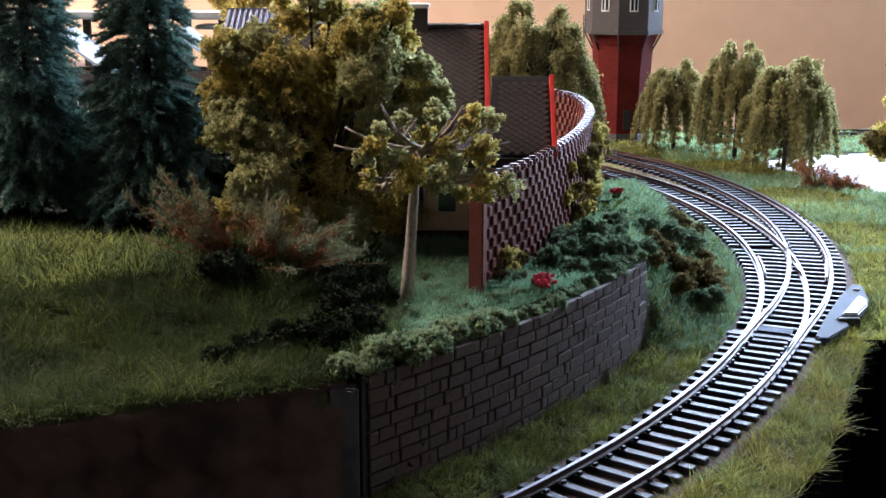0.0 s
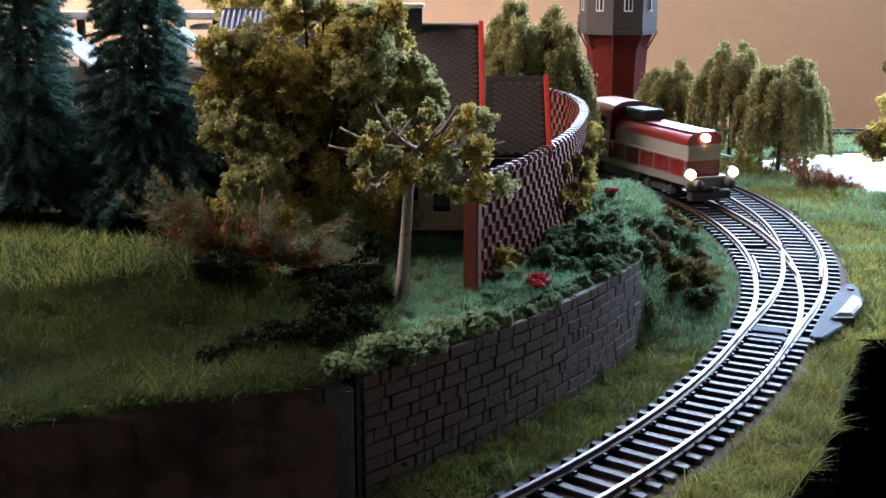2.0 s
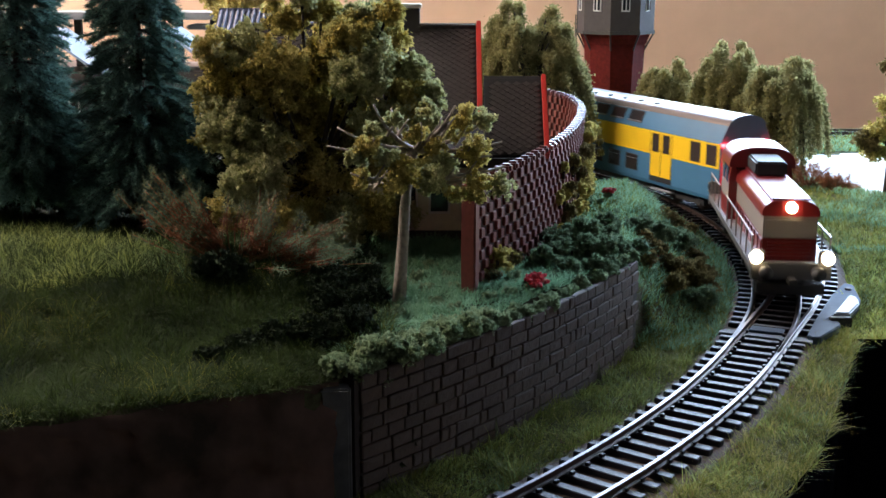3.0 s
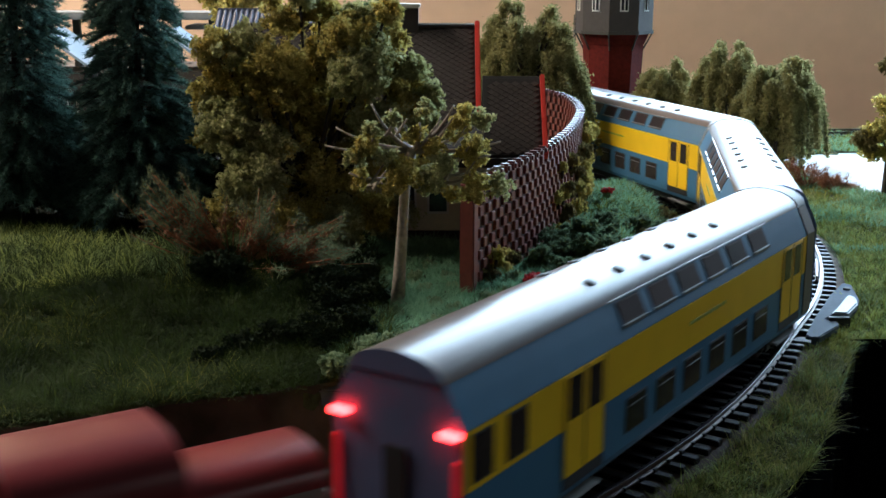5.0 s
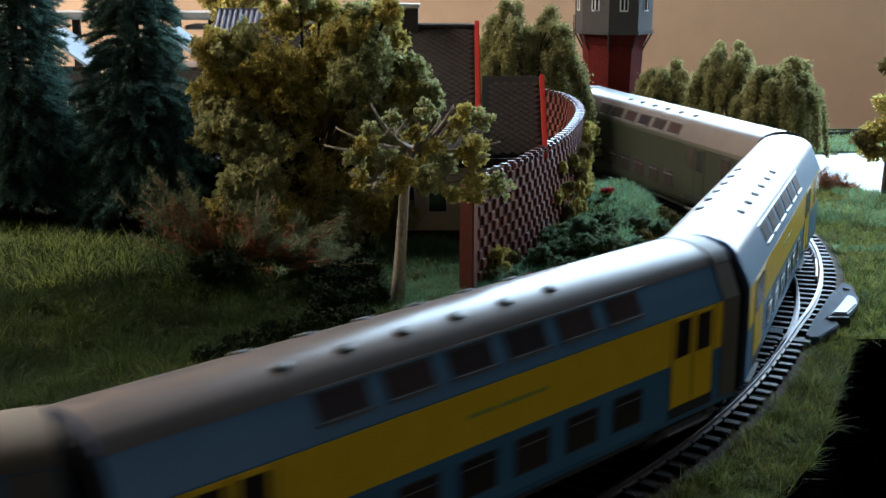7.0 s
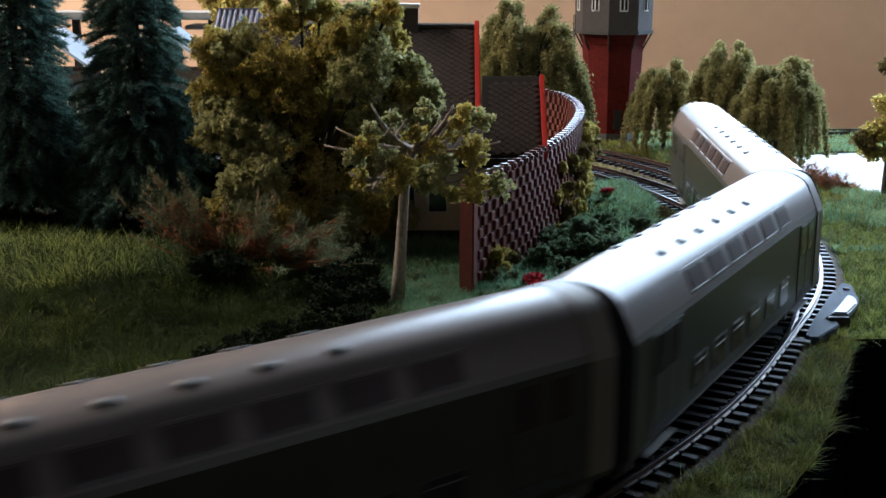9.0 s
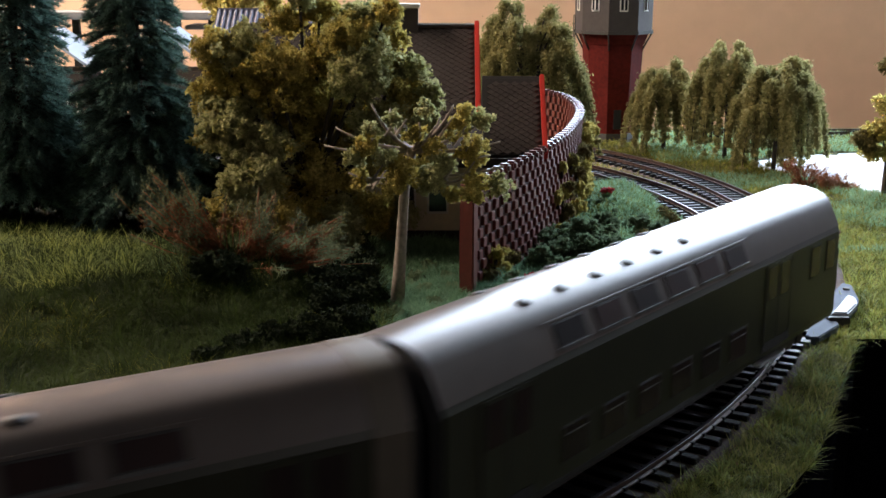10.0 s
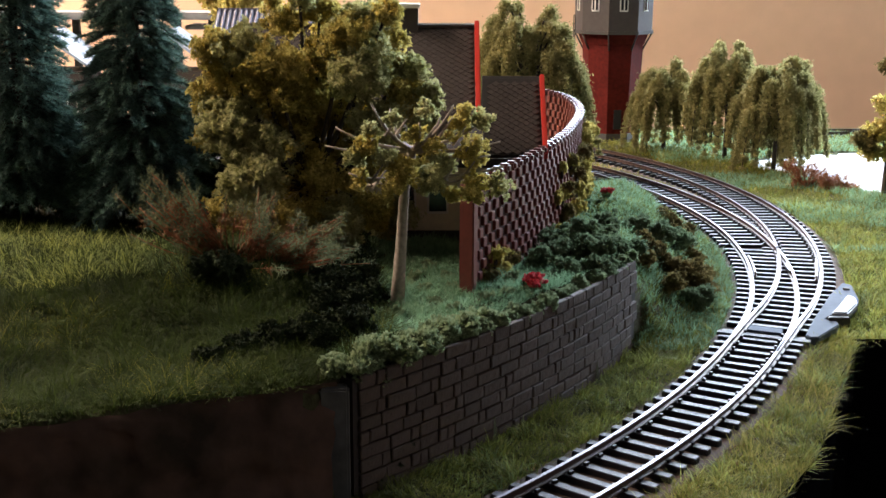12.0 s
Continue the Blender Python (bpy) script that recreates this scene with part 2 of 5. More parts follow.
def crumbs(name, pts, size, mats, octa=False, stretch=1.5):
    """Loose crumbs of foam at the points, each one turned and shaped at random."""
    pts = np.asarray(pts, float)
    n = len(pts)
    bv, bf = (OCTA_V, OCTA_F) if octa else (FLAKE_V, FLAKE_F)
    q = RNG.normal(size=(n, 3, 3))
    a = q[:, 0] / np.linalg.norm(q[:, 0], axis=1)[:, None]
    b = np.cross(a, q[:, 1])
    b /= np.linalg.norm(b, axis=1)[:, None]
    c = np.cross(a, b)
    s = size * RNG.uniform(0.5, 1.5, (n, 1))
    R = np.stack([a * s * stretch, b * s, c * s * RNG.uniform(0.5, 1.2, (n, 1))], 1)
    v = np.einsum("kj,njd->nkd", bv, R) + pts[:, None, :]
    f = bf[None] + (np.arange(n) * len(bv))[:, None, None]
    return mesh_of(name, v.reshape(-1, 3), f.reshape(-1, 3), mats)


def blades(name, pts, length, width, mats, lean=0.5, wind=(0, 0)):
    """Short fibres standing on the points: one narrow bent blade each."""
    pts = np.asarray(pts, float)
    n = len(pts)
    ang = RNG.uniform(0, 2 * math.pi, n)
    side = np.stack([np.cos(ang), np.sin(ang), np.zeros(n)], 1)
    X, Y = pts[:, 0], pts[:, 1]
    patch = np.sin(X * 0.31 + 2 * np.sin(Y * 0.17)) * np.sin(Y * 0.27 + 2 * np.sin(X * 0.13)) + 0.6 * np.sin(X * 0.83 + Y * 0.55) * np.sin(Y * 0.91 - X * 0.3)
    L = length * RNG.uniform(0.4, 1.35, n) * (0.9 + 0.5 * patch)
    comb = np.stack([np.sin(X * 0.11 + Y * 0.19 + 1), np.cos(Y * 0.14 - X * 0.17)], 1) * 0.45
    tilt = RNG.normal(0, lean, (n, 2)) + comb + np.array(wind)
    d = np.stack([tilt[:, 0], tilt[:, 1], np.ones(n)], 1)
    d /= np.linalg.norm(d, axis=1)[:, None]
    w = (width * RNG.uniform(0.6, 1.3, n))[:, None]
    mid = pts + d * (L * 0.55)[:, None]
    bend = np.stack([tilt[:, 0] * 0.5, tilt[:, 1] * 0.5, -0.15 * np.ones(n)], 1)
    tip = pts + (d + bend * 0.6) * L[:, None]
    v = np.stack([pts - side * w / 2, pts + side * w / 2, mid + side * w * 0.4, mid - side * w * 0.4, tip], 1)
    k = np.arange(n) * 5
    quads = np.stack([k, k + 1, k + 2, k + 3], 1).tolist()
    tris = np.stack([k + 3, k + 2, k + 4], 1).tolist()
    return mesh_of(name, v.reshape(-1, 3), quads + tris, mats)


# ---- the line of the tracks ----
LOW_C, LOW_R = (-367.1, 627.4), 524.6
IN_C, IN_R = (-262.0, 583.0), 410.5
TH0 = radians(-22.9)
OUT_C, OUT_R = (-251.2, 635.6), 424.4
NEAR_TURN = radians(-75)
S_NEAR = LOW_R * (TH0 - NEAR_TURN)
S_FAR = -IN_R * (radians(90) - TH0)


def track_point(s, off=0.0):
    """Place and heading (of travel) on the main line; s grows towards the near end, 0 at the turnout."""
    if s >= S_NEAR:
        th, c, r, extra = NEAR_TURN, LOW_C, LOW_R, s - S_NEAR
    elif s >= 0:
        th, c, r, extra = TH0 - s / LOW_R, LOW_C, LOW_R, 0
    elif s >= S_FAR:
        th, c, r, extra = TH0 - s / IN_R, IN_C, IN_R, 0
    else:
        th, c, r, extra = radians(90), IN_C, IN_R, s - S_FAR
    d = (math.sin(th), -math.cos(th))
    x = c[0] + (r + off) * math.cos(th) + d[0] * extra
    y = c[1] + (r + off) * math.sin(th) + d[1] * extra
    return x, y, math.atan2(d[1], d[0])


B0 = 30.0
BX, BY, BH = track_point(B0)
B_TH = TH0 - B0 / LOW_R
B_LEN = abs((BX - OUT_C[0]) * math.sin(B_TH) - (BY - OUT_C[1]) * math.cos(B_TH))


def branch_point(s, off=0.0):
    """The same for the branch; s = 0 at the toe of the turnout, negative beyond it."""
    e = -s
    if e <= B_LEN:
        x = BX - math.cos(BH) * e + off * math.cos(B_TH)
        y = BY - math.sin(BH) * e + off * math.sin(B_TH)
        return x, y, BH
    th = B_TH + (e - B_LEN) / OUT_R
    extra = 0.0
    if th > radians(90):
        extra, th = (th - radians(90)) * OUT_R, radians(90)
    return (OUT_C[0] + (OUT_R + off) * math.cos(th) - extra * math.sin(th), OUT_C[1] + (OUT_R + off) * math.sin(th) + extra * math.cos(th),
            math.atan2(-math.cos(th), math.sin(th)))


def inside(x, y):
    """Distance from the main line towards the middle of the curve."""
    x, y = np.asarray(x, float), np.asarray(y, float)
    side = (x - LOW_C[0]) * -math.sin(TH0) + (y - LOW_C[1]) * math.cos(TH0)
    low = LOW_R - np.hypot(x - LOW_C[0], y - LOW_C[1])
    far = IN_R - np.hypot(x - IN_C[0], y - IN_C[1])
    return np.where(side > 0, far, low), side


def smooth(a, b, x):
    t = np.clip((x - a) / (b - a), 0, 1)
    return t * t * (3 - 2 * t)


def bank_front(x):
    """The front edge of the grassy bank beside the retaining wall."""
    return 287 + (np.minimum(x, -22) + 22) * 0.41


def ground_z(x, y):
    x, y = np.asarray(x, float), np.asarray(y, float)
    d, side = inside(x, y)
    wall_part = smooth(41.5, 44.5, d)
    slope_part = smooth(24, 62, d)
    mixk = smooth(-31, -6, side)
    up = wall_part * (1 - mixk) + slope_part * mixk
    up = up * smooth(-3, 2, y - bank_front(x) + np.where(x > -20, 60, 0))
    top = 26.5 + 2.0 * np.sin(x * 0.021 + 1.0) * np.cos(y * 0.017) + 1.2 * np.sin(x * 0.06) * np.sin(y * 0.05 + 2)
    top = top + 2.5 * smooth(-20, -70, x) * smooth(300, 400, y)
    top = top + 11.0 * smooth(-22, -60, x) * np.exp(-(((y - 368) / 46.0) ** 2))
    z = -5.0 + (top + 5.0) * up
    z = z * (1 - smooth(560, 720, y) * smooth(-60, 60, d)) - 4.0 * smooth(560, 720, y) * smooth(-60, 60, d)
    z = z + 0.7 * np.sin(x * 0.09 + y * 0.05) * smooth(22, 40, np.abs(d))
    return z


def board_edge(x, y):
    """How far the board reaches outside the main line: narrower towards the turnout."""
    th = np.degrees(np.arctan2(y - LOW_C[1], x - LOW_C[0]))
    return LOW_R + 42 - 10 * smooth(-37, -25, th)


def on_board(x, y):
    return (np.hypot(x - LOW_C[0], y - LOW_C[1]) < board_edge(x, y)) | ((y > 424) & ((y < 1003) | (x < 60)))


POND_C = (316.0, 800.0)


def pond_r(x, y):
    a = np.arctan2(y - POND_C[1], x - POND_C[0])
    r = np.hypot((x - POND_C[0]) / 100.0, (y - POND_C[1]) / 92.0)
    return r - 0.08 * np.sin(3 * a + 0.5) - 0.05 * np.sin(5 * a)


# ---- the room ----
def room():
    def wall(name, x0, x1, y0, y1, z0, z1, mat_=M_WALLPAPER):
        me = box(name, mat_, x0 * 1000, x1 * 1000, y0 * 1000, y1 * 1000, z0 * 1000, z1 * 1000)
        return tagged(new(name, me), "plain painted room wall" if mat_ == M_WALLPAPER else "unseen dark brown room wall that curbs bounce light", "wall", kind="structure")
    y = 1.18
    wall("wall_back_low", -2.6, 2.2, y, y + 0.1, -0.9, 0.12)
    wall("wall_back_high", -2.6, 2.2, y, y + 0.1, 0.74, 1.7)
    wall("wall_back_left", -2.6, 0.0, y, y + 0.1, 0.12, 0.74)
    wall("wall_back_right", 0.92, 2.2, y, y + 0.1, 0.12, 0.74)
    # unseen sides of the room, added dark to shape the light
    wall("wall_left", -2.7, -2.6, -3.0, y + 0.1, -0.9, 1.7, M_UNSEENWALL)
    wall("wall_front", -2.6, 2.2, -3.1, -3.0, -0.9, 1.7, M_UNSEENWALL)
    # right wall, with an opening made for the added side fill
    wall("wall_right_low", 2.2, 2.3, -3.1, y + 0.1, -0.9, 0.08, M_UNSEENWALL)
    wall("wall_right_high", 2.2, 2.3, -3.1, y + 0.1, 1.02, 1.7, M_UNSEENWALL)
    wall("wall_right_near", 2.2, 2.3, -3.1, -1.17, 0.08, 1.02, M_UNSEENWALL)
    wall("wall_right_far", 2.2, 2.3, -0.13, y + 0.1, 0.08, 1.02, M_UNSEENWALL)
    tagged(wall("ceiling", -2.7, 2.3, -3.1, y + 0.1, 1.7, 1.8, M_CEILING), "unseen dull room ceiling that curbs bounce light", "ceiling")
    tagged(wall("floor", -2.7, 2.3, -3.1, y + 0.1, -1.0, -0.9, M_FLOOR), "dark room floor", "floor")
    # body for the added overhead lamp, out of view
    lamp = thing("unseen_lamp", "unseen long white lamp added over the layout", "lamp", (-720, 1020, 690))
    piece("housing", box("housing", M_WHITE, -720, 720, -70, 70, 4, 40, 5), lamp)
    piece("rod", cyl("rod", M_UNDER, 4, 4, 972, 8, Matrix.Translation((-600, 0, 524))), lamp)
    piece("rod", cyl("rod", M_UNDER, 4, 4, 972, 8, Matrix.Translation((600, 0, 524))), lamp)


room()


# ---- the baseboard's landscape ----
def ground():
    xs = np.concatenate([np.arange(-2300, -420, 40), np.arange(-420, 420, 4.0), np.arange(420, 1500, 40)])
    ys = np.concatenate([np.arange(-420, 140, 40), np.arange(140, 720, 4.0), np.arange(720, 1140, 12)])
    X, Y = np.meshgrid(xs, ys)
    Z = ground_z(X, Y)
    Z = np.where(pond_r(X, Y) < 1.0, Z - 3.0, Z)
    Z += RNG.normal(0, 0.25, Z.shape)
    r = np.hypot(X - LOW_C[0], Y - LOW_C[1])
    ok = on_board(X, Y)
    k = np.where((~ok) & (r < LOW_R + 60), board_edge(X, Y) / r, 1.0)
    X2, Y2 = LOW_C[0] + (X - LOW_C[0]) * k, LOW_C[1] + (Y - LOW_C[1]) * k
    n = len(xs)
    a = np.arange(X.size).reshape(X.shape)
    q = np.stack([a[:-1, :-1], a[:-1, 1:], a[1:, 1:], a[1:, :-1]], -1)
    keep = ok[:-1, :-1] | ok[:-1, 1:] | ok[1:, 1:] | ok[1:, :-1]
    far_out = (~ok) & (r >= LOW_R + 60)
    keep &= ~(far_out[:-1, :-1] | far_out[:-1, 1:] | far_out[1:, 1:] | far_out[1:, :-1])
    me = mesh_of("ground", np.stack([X2, Y2, Z], -1).reshape(-1, 3), q[keep], M_SOIL, smooth=True)
    tagged(new("ground", me), "model landscape of scatter-covered soil and banks", "ground", kind="structure")
    # black cloth that hangs from the edge of the board
    verts, faces = [], []
    th = np.linspace(radians(-21.3), radians(-165), 90)
    for i, w in enumerate(th):
        rr = float(board_edge(LOW_C[0] + LOW_R * math.cos(w), LOW_C[1] + LOW_R * math.sin(w))) - 0.5 + 0.8 * math.sin(i * 1.7)
        for z in (-3.6, -40, -600):
            verts.append((LOW_C[0] + rr * math.cos(w), LOW_C[1] + rr * math.sin(w), z))
    for i in range(len(th) - 1):
        for j in range(2):
            b = i * 3 + j
            faces.append([b, b + 1, b + 4, b + 3])
    base = len(verts)
    for x in np.linspace(148, 1500, 30):
        for z in (-3.6, -40, -600):
            verts.append((x, 423.5 + 0.8 * math.sin(x), z))
    for i in range(29):
        for j in range(2):
            b = base + i * 3 + j
            faces.append([b, b + 3, b + 4, b + 1])
    tagged(new("board_skirt", mesh_of("board_skirt", verts, faces, M_CLOTH)), "black cloth skirt hanging from the layout's edge", "skirt", kind="structure")


ground()


def pond():
    verts, faces = [(POND_C[0], POND_C[1], -6.0)], []
    n = 64
    for i in range(n):
        a = 2 * math.pi * i / n
        k = 1.0 + 0.08 * math.sin(3 * a + 0.5) + 0.05 * math.sin(5 * a)
        verts.append((POND_C[0] + 102 * k * math.cos(a), POND_C[1] + 94 * k * math.sin(a), -6.0))
    for i in range(n):
        faces.append([0, 1 + i, 1 + (i + 1) % n])
    tagged(new("water", mesh_of("water", verts, faces, M_WATER)), "glossy white-blue pond of casting resin", "pond", kind="structure")


pond()


# ---- tracks ----
RAIL = [(-1.1, -2.3), (1.1, -2.3), (1.1, -1.9), (0.35, -1.6), (0.35, -0.75), (0.62, -0.55), (0.62, -0.1), (0.5, 0.0), (-0.5, 0.0), (-0.62, -0.1), (-0.62, -0.55), (-0.35, -0.75), (-0.35, -1.6), (-1.1, -1.9)]


def rail_mesh(name, points, profile=RAIL):
    verts, faces, idx = [], [], []
    n = len(profile)
    for x, y, h in points:
        for u, z in profile:
            verts.append((x + math.sin(h) * u, y - math.cos(h) * u, z))
    for i in range(len(points) - 1):
        for k in range(n):
            k2 = (k + 1) % n
            faces.append([i * n + k, i * n + k2, (i + 1) * n + k2, (i + 1) * n + k])
            idx.append(1 if profile[k][1] > -0.3 and profile[k2][1] > -0.3 else 0)
    faces += [list(range(n))[::-1], [(len(points) - 1) * n + k for k in range(n)]]
    idx += [0, 0]
    return mesh_of(name, verts, faces, [M_RAIL_SIDE, M_RAIL_TOP], idx)


def sleeper_mesh(half=15.0):
    bm = bmesh.new()
    add_box(bm, -1.5, 1.5, -half, half, -4.6, -2.45, 0.25)
    for y in (-9.9, -6.6, 6.6, 9.9):
        add_box(bm, -0.7, 0.7, y - 0.5, y + 0.5, -2.5, -1.55)
    add_box(bm, -4, -1.4, 5.6, 6.6, -4.6, -3.2)
    return bm_mesh("sleeper", bm, M_SLEEPER)


SLEEPER = sleeper_mesh()


def bed_mesh(name, fn, s0, s1, half=17.0):
    verts, faces = [], []
    ss = np.arange(s0, s1, 6.0)
    for s in ss:
        for off, z in ((-half - 5, -6.2), (-half, -4.3), (0, -4.1), (half, -4.3), (half + 5, -6.2)):
            x, y, h = fn(s, off)
            verts.append((x, y, z + RNG.normal(0, 0.15)))
    for i in range(len(ss) - 1):
        for j in range(4):
            b = i * 5 + j
            faces.append([b, b + 5, b + 6, b + 1])
    return mesh_of(name, verts, faces, M_BALLAST)


def lay_track(label, fn, s0, s1, sleeper0, sleeper1, left=None, right=None):
    t = thing("railway_track", label, "railway track", group="tracks")
    piece("roadbed", bed_mesh("roadbed", fn, s0, s1), t)
    for off, rng in ((-8.87, left or (s0, s1)), (8.87, right or (s0, s1))):
        pts = [fn(s, off) for s in np.arange(rng[0], rng[1], 5.0)]
        piece("rail", rail_mesh("rail", pts), t)
    s = sleeper0
    while s < sleeper1:
        x, y, h = fn(s)
        if not (fn is track_point and -152 < s < -8):
            piece("sleeper", SLEEPER, t, put(x, y, 0, 0, 0, math.degrees(h)))
        s += 7.6
    return t


MAIN = lay_track("model railway track with steel rails on dark brown plastic sleepers", track_point, -1000, 900, -420, 420)
BRANCH = lay_track("model branch track curving outside the main line on dark sleepers", branch_point, -980, 0, -560, -150,
                   left=(-980, -12), right=(-980, -4))


def scattered(n, x0, x1, y0, y1, test):
    x, y = RNG.uniform(x0, x1, n), RNG.uniform(y0, y1, n)
    k = test(x, y)
    x, y = x[k], y[k]
    return np.stack([x, y, ground_z(x, y)], 1)


def foam_ball(c, r, n, lumps=14, squash=0.9, seed=0):
    """Points of an uneven clump of foam: lumps with tufts on them, and hollow gaps between."""
    g = np.random.default_rng(seed + 11)

    def unit(k):
        d = g.normal(size=(k, 3))
        return d / np.linalg.norm(d, axis=1)[:, None]
    cen = unit(lumps) * r * g.uniform(0.2, 0.8, (lumps, 1))
    rad = r * g.uniform(0.26, 0.46, lumps)
    tufts = lumps * 12
    k = g.integers(0, lumps, tufts)
    tc = cen[k] + unit(tufts) * (rad[k] * g.uniform(0.6, 1.15, tufts))[:, None]
    tr = r * g.uniform(0.05, 0.15, tufts)
    m = g.integers(0, tufts, n)
    p = tc[m] + g.normal(0, 0.62, (n, 3)) * tr[m][:, None]
    p[:, 2] *= squash
    return p + np.array(c)


# ---- retaining wall ----
WALL_R = LOW_R - 40.6


def block_mesh(w, h, seed):
    g = random.Random(seed)
    bm = bmesh.new()
    vs = add_box(bm, -w / 2, w / 2, -0.9, 0.9, -h / 2, h / 2)
    for v in vs:
        v.co += Vector((g.uniform(-0.18, 0.18), g.uniform(-0.12, 0.12), g.uniform(-0.15, 0.15)))
    bmesh.ops.bevel(bm, geom=bm.edges[:], offset=0.28, segments=1, affect="EDGES")
    return bm_mesh("stone_block", bm, M_STONE)


def retaining_wall():
    w = thing("wall_retaining", "dark stone retaining wall of coursed blocks beneath the terrace", "wall", kind="structure")
    verts, faces = [], []
    th = np.linspace(radians(-44.6), radians(-26.0), 60)
    for a in th:
        for r, z in ((WALL_R, -6), (WALL_R, 27.4), (WALL_R - 6.5, 27.6), (WALL_R - 6.5, -6)):
            verts.append((LOW_C[0] + r * math.cos(a), LOW_C[1] + r * math.sin(a), z))
    for i in range(len(th) - 1):
        for j in range(4):
            faces.append([i * 4 + j, i * 4 + (j + 1) % 4, i * 4 + 4 + (j + 1) % 4, i * 4 + 4 + j])
    faces += [[0, 3, 2, 1], [len(verts) - 4, len(verts) - 3, len(verts) - 2, len(verts) - 1]]
    piece("backing", mesh_of("backing", verts, faces, M_JOINT), w)
    g = random.Random(4)
    meshes = {(bw, bh): [block_mesh(bw, bh, k + int(bw * 10)) for k in range(3)] for bw in (5.6, 7.2, 8.8, 10.4, 3.0) for bh in (3.45,)}
    courses, ch = 9, 3.75
    for row in range(courses):
        z = -5.4 + ch * row + ch / 2
        s = -g.uniform(0, 4)
        total = (radians(-26.2) - radians(-44.4)) * WALL_R
        while s < total:
            bw = g.choice((5.6, 7.2, 8.8, 10.4, 7.2, 3.0))
            a = radians(-44.4) + (max(s, 0) + bw / 2) / WALL_R
            if s + bw > total + 3:
                break
            piece("stone_block", g.choice(meshes[(bw, 3.45)]), w,
                  put(LOW_C[0] + (WALL_R + g.uniform(-0.1, 0.25)) * math.cos(a), LOW_C[1] + (WALL_R + 0.1) * math.sin(a), z + g.uniform(-0.15, 0.15), 0, 0, math.degrees(a) + 90))
            s = max(s, 0) + bw + 0.35


retaining_wall()


def pillar_and_cliff():
    # rough plaster face of the bank, beside the wall's end
    g = np.random.default_rng(3)
    xs = np.linspace(-420, -27, 200)
    rows = ((0.0, 27.0), (0.6, 25.0), (1.6, 21.5), (3.2, 18.0), (4.0, 14.5), (5.6, 11.0), (6.0, 7.5), (7.4, 4.0), (10.0, 0.0), (13.0, -3.5), (22.0, -7.5))
    verts, faces = [], []
    for i, x in enumerate(xs):
        for out, z in rows:
            n = noise.noise(Vector((x * 0.05, z * 0.09, 1.0))) * 4.0 + noise.noise(Vector((x * 0.14 + z * 0.1, z * 0.3, 4.0))) * 2.6 + noise.noise(Vector((x * 0.45, z * 0.6, 9.0))) * 0.9
            verts.append((x + n * 0.3, float(bank_front(x)) + 1 - out + n * (0.3 if z > 26 else 1), z + n * 0.25))
    m = len(rows)
    for i in range(len(xs) - 1):
        for j in range(m - 1):
            b = i * m + j
            faces.append([b, b + 1, b + m + 1, b + m])
    tagged(new("rock_face", mesh_of("rock_face", verts, faces, M_PLASTER, smooth=True)), "brown plaster rock face below the grassy bank", "rock face", kind="structure")
    p = thing("concrete_pillar", "dark grey pillar at the end of the retaining wall", "pillar", (-26.5, 288, -7))
    piece("shaft", box("shaft", M_PILLAR, -4.2, 3.2, -3, 3, 0, 33, 0.6), p)


pillar_and_cliff()


# ---- curved lattice fence of brick ----
FENCE = [(8, 367), (16, 386), (24, 404), (36, 437), (47, 473), (56, 514), (62.5, 556), (64, 591), (60, 626), (50, 650), (36, 664)]


def spline(pts, step):
    P = np.array(pts, float)
    d = np.concatenate([[0], np.cumsum(np.hypot(*np.diff(P, axis=0).T))])
    fine = np.arange(0, d[-1], 0.5)
    k = np.searchsorted(d, fine, "right") - 1
    k = np.clip(k, 0, len(P) - 2)
    m = np.gradient(P, d, axis=0)
    h = (d[k + 1] - d[k])[:, None]
    t = ((fine - d[k])[:, None]) / h
    C = (2 * t**3 - 3 * t**2 + 1) * P[k] + (t**3 - 2 * t**2 + t) * h * m[k] + (-2 * t**3 + 3 * t**2) * P[k + 1] + (t**3 - t**2) * h * m[k + 1]
    out = []
    for s in np.arange(0, d[-1] - 1, step):
        i = min(int(s / 0.5), len(C) - 2)
        dd = C[i + 1] - C[i]
        out.append((C[i, 0], C[i, 1], math.atan2(dd[1], dd[0])))
    return out


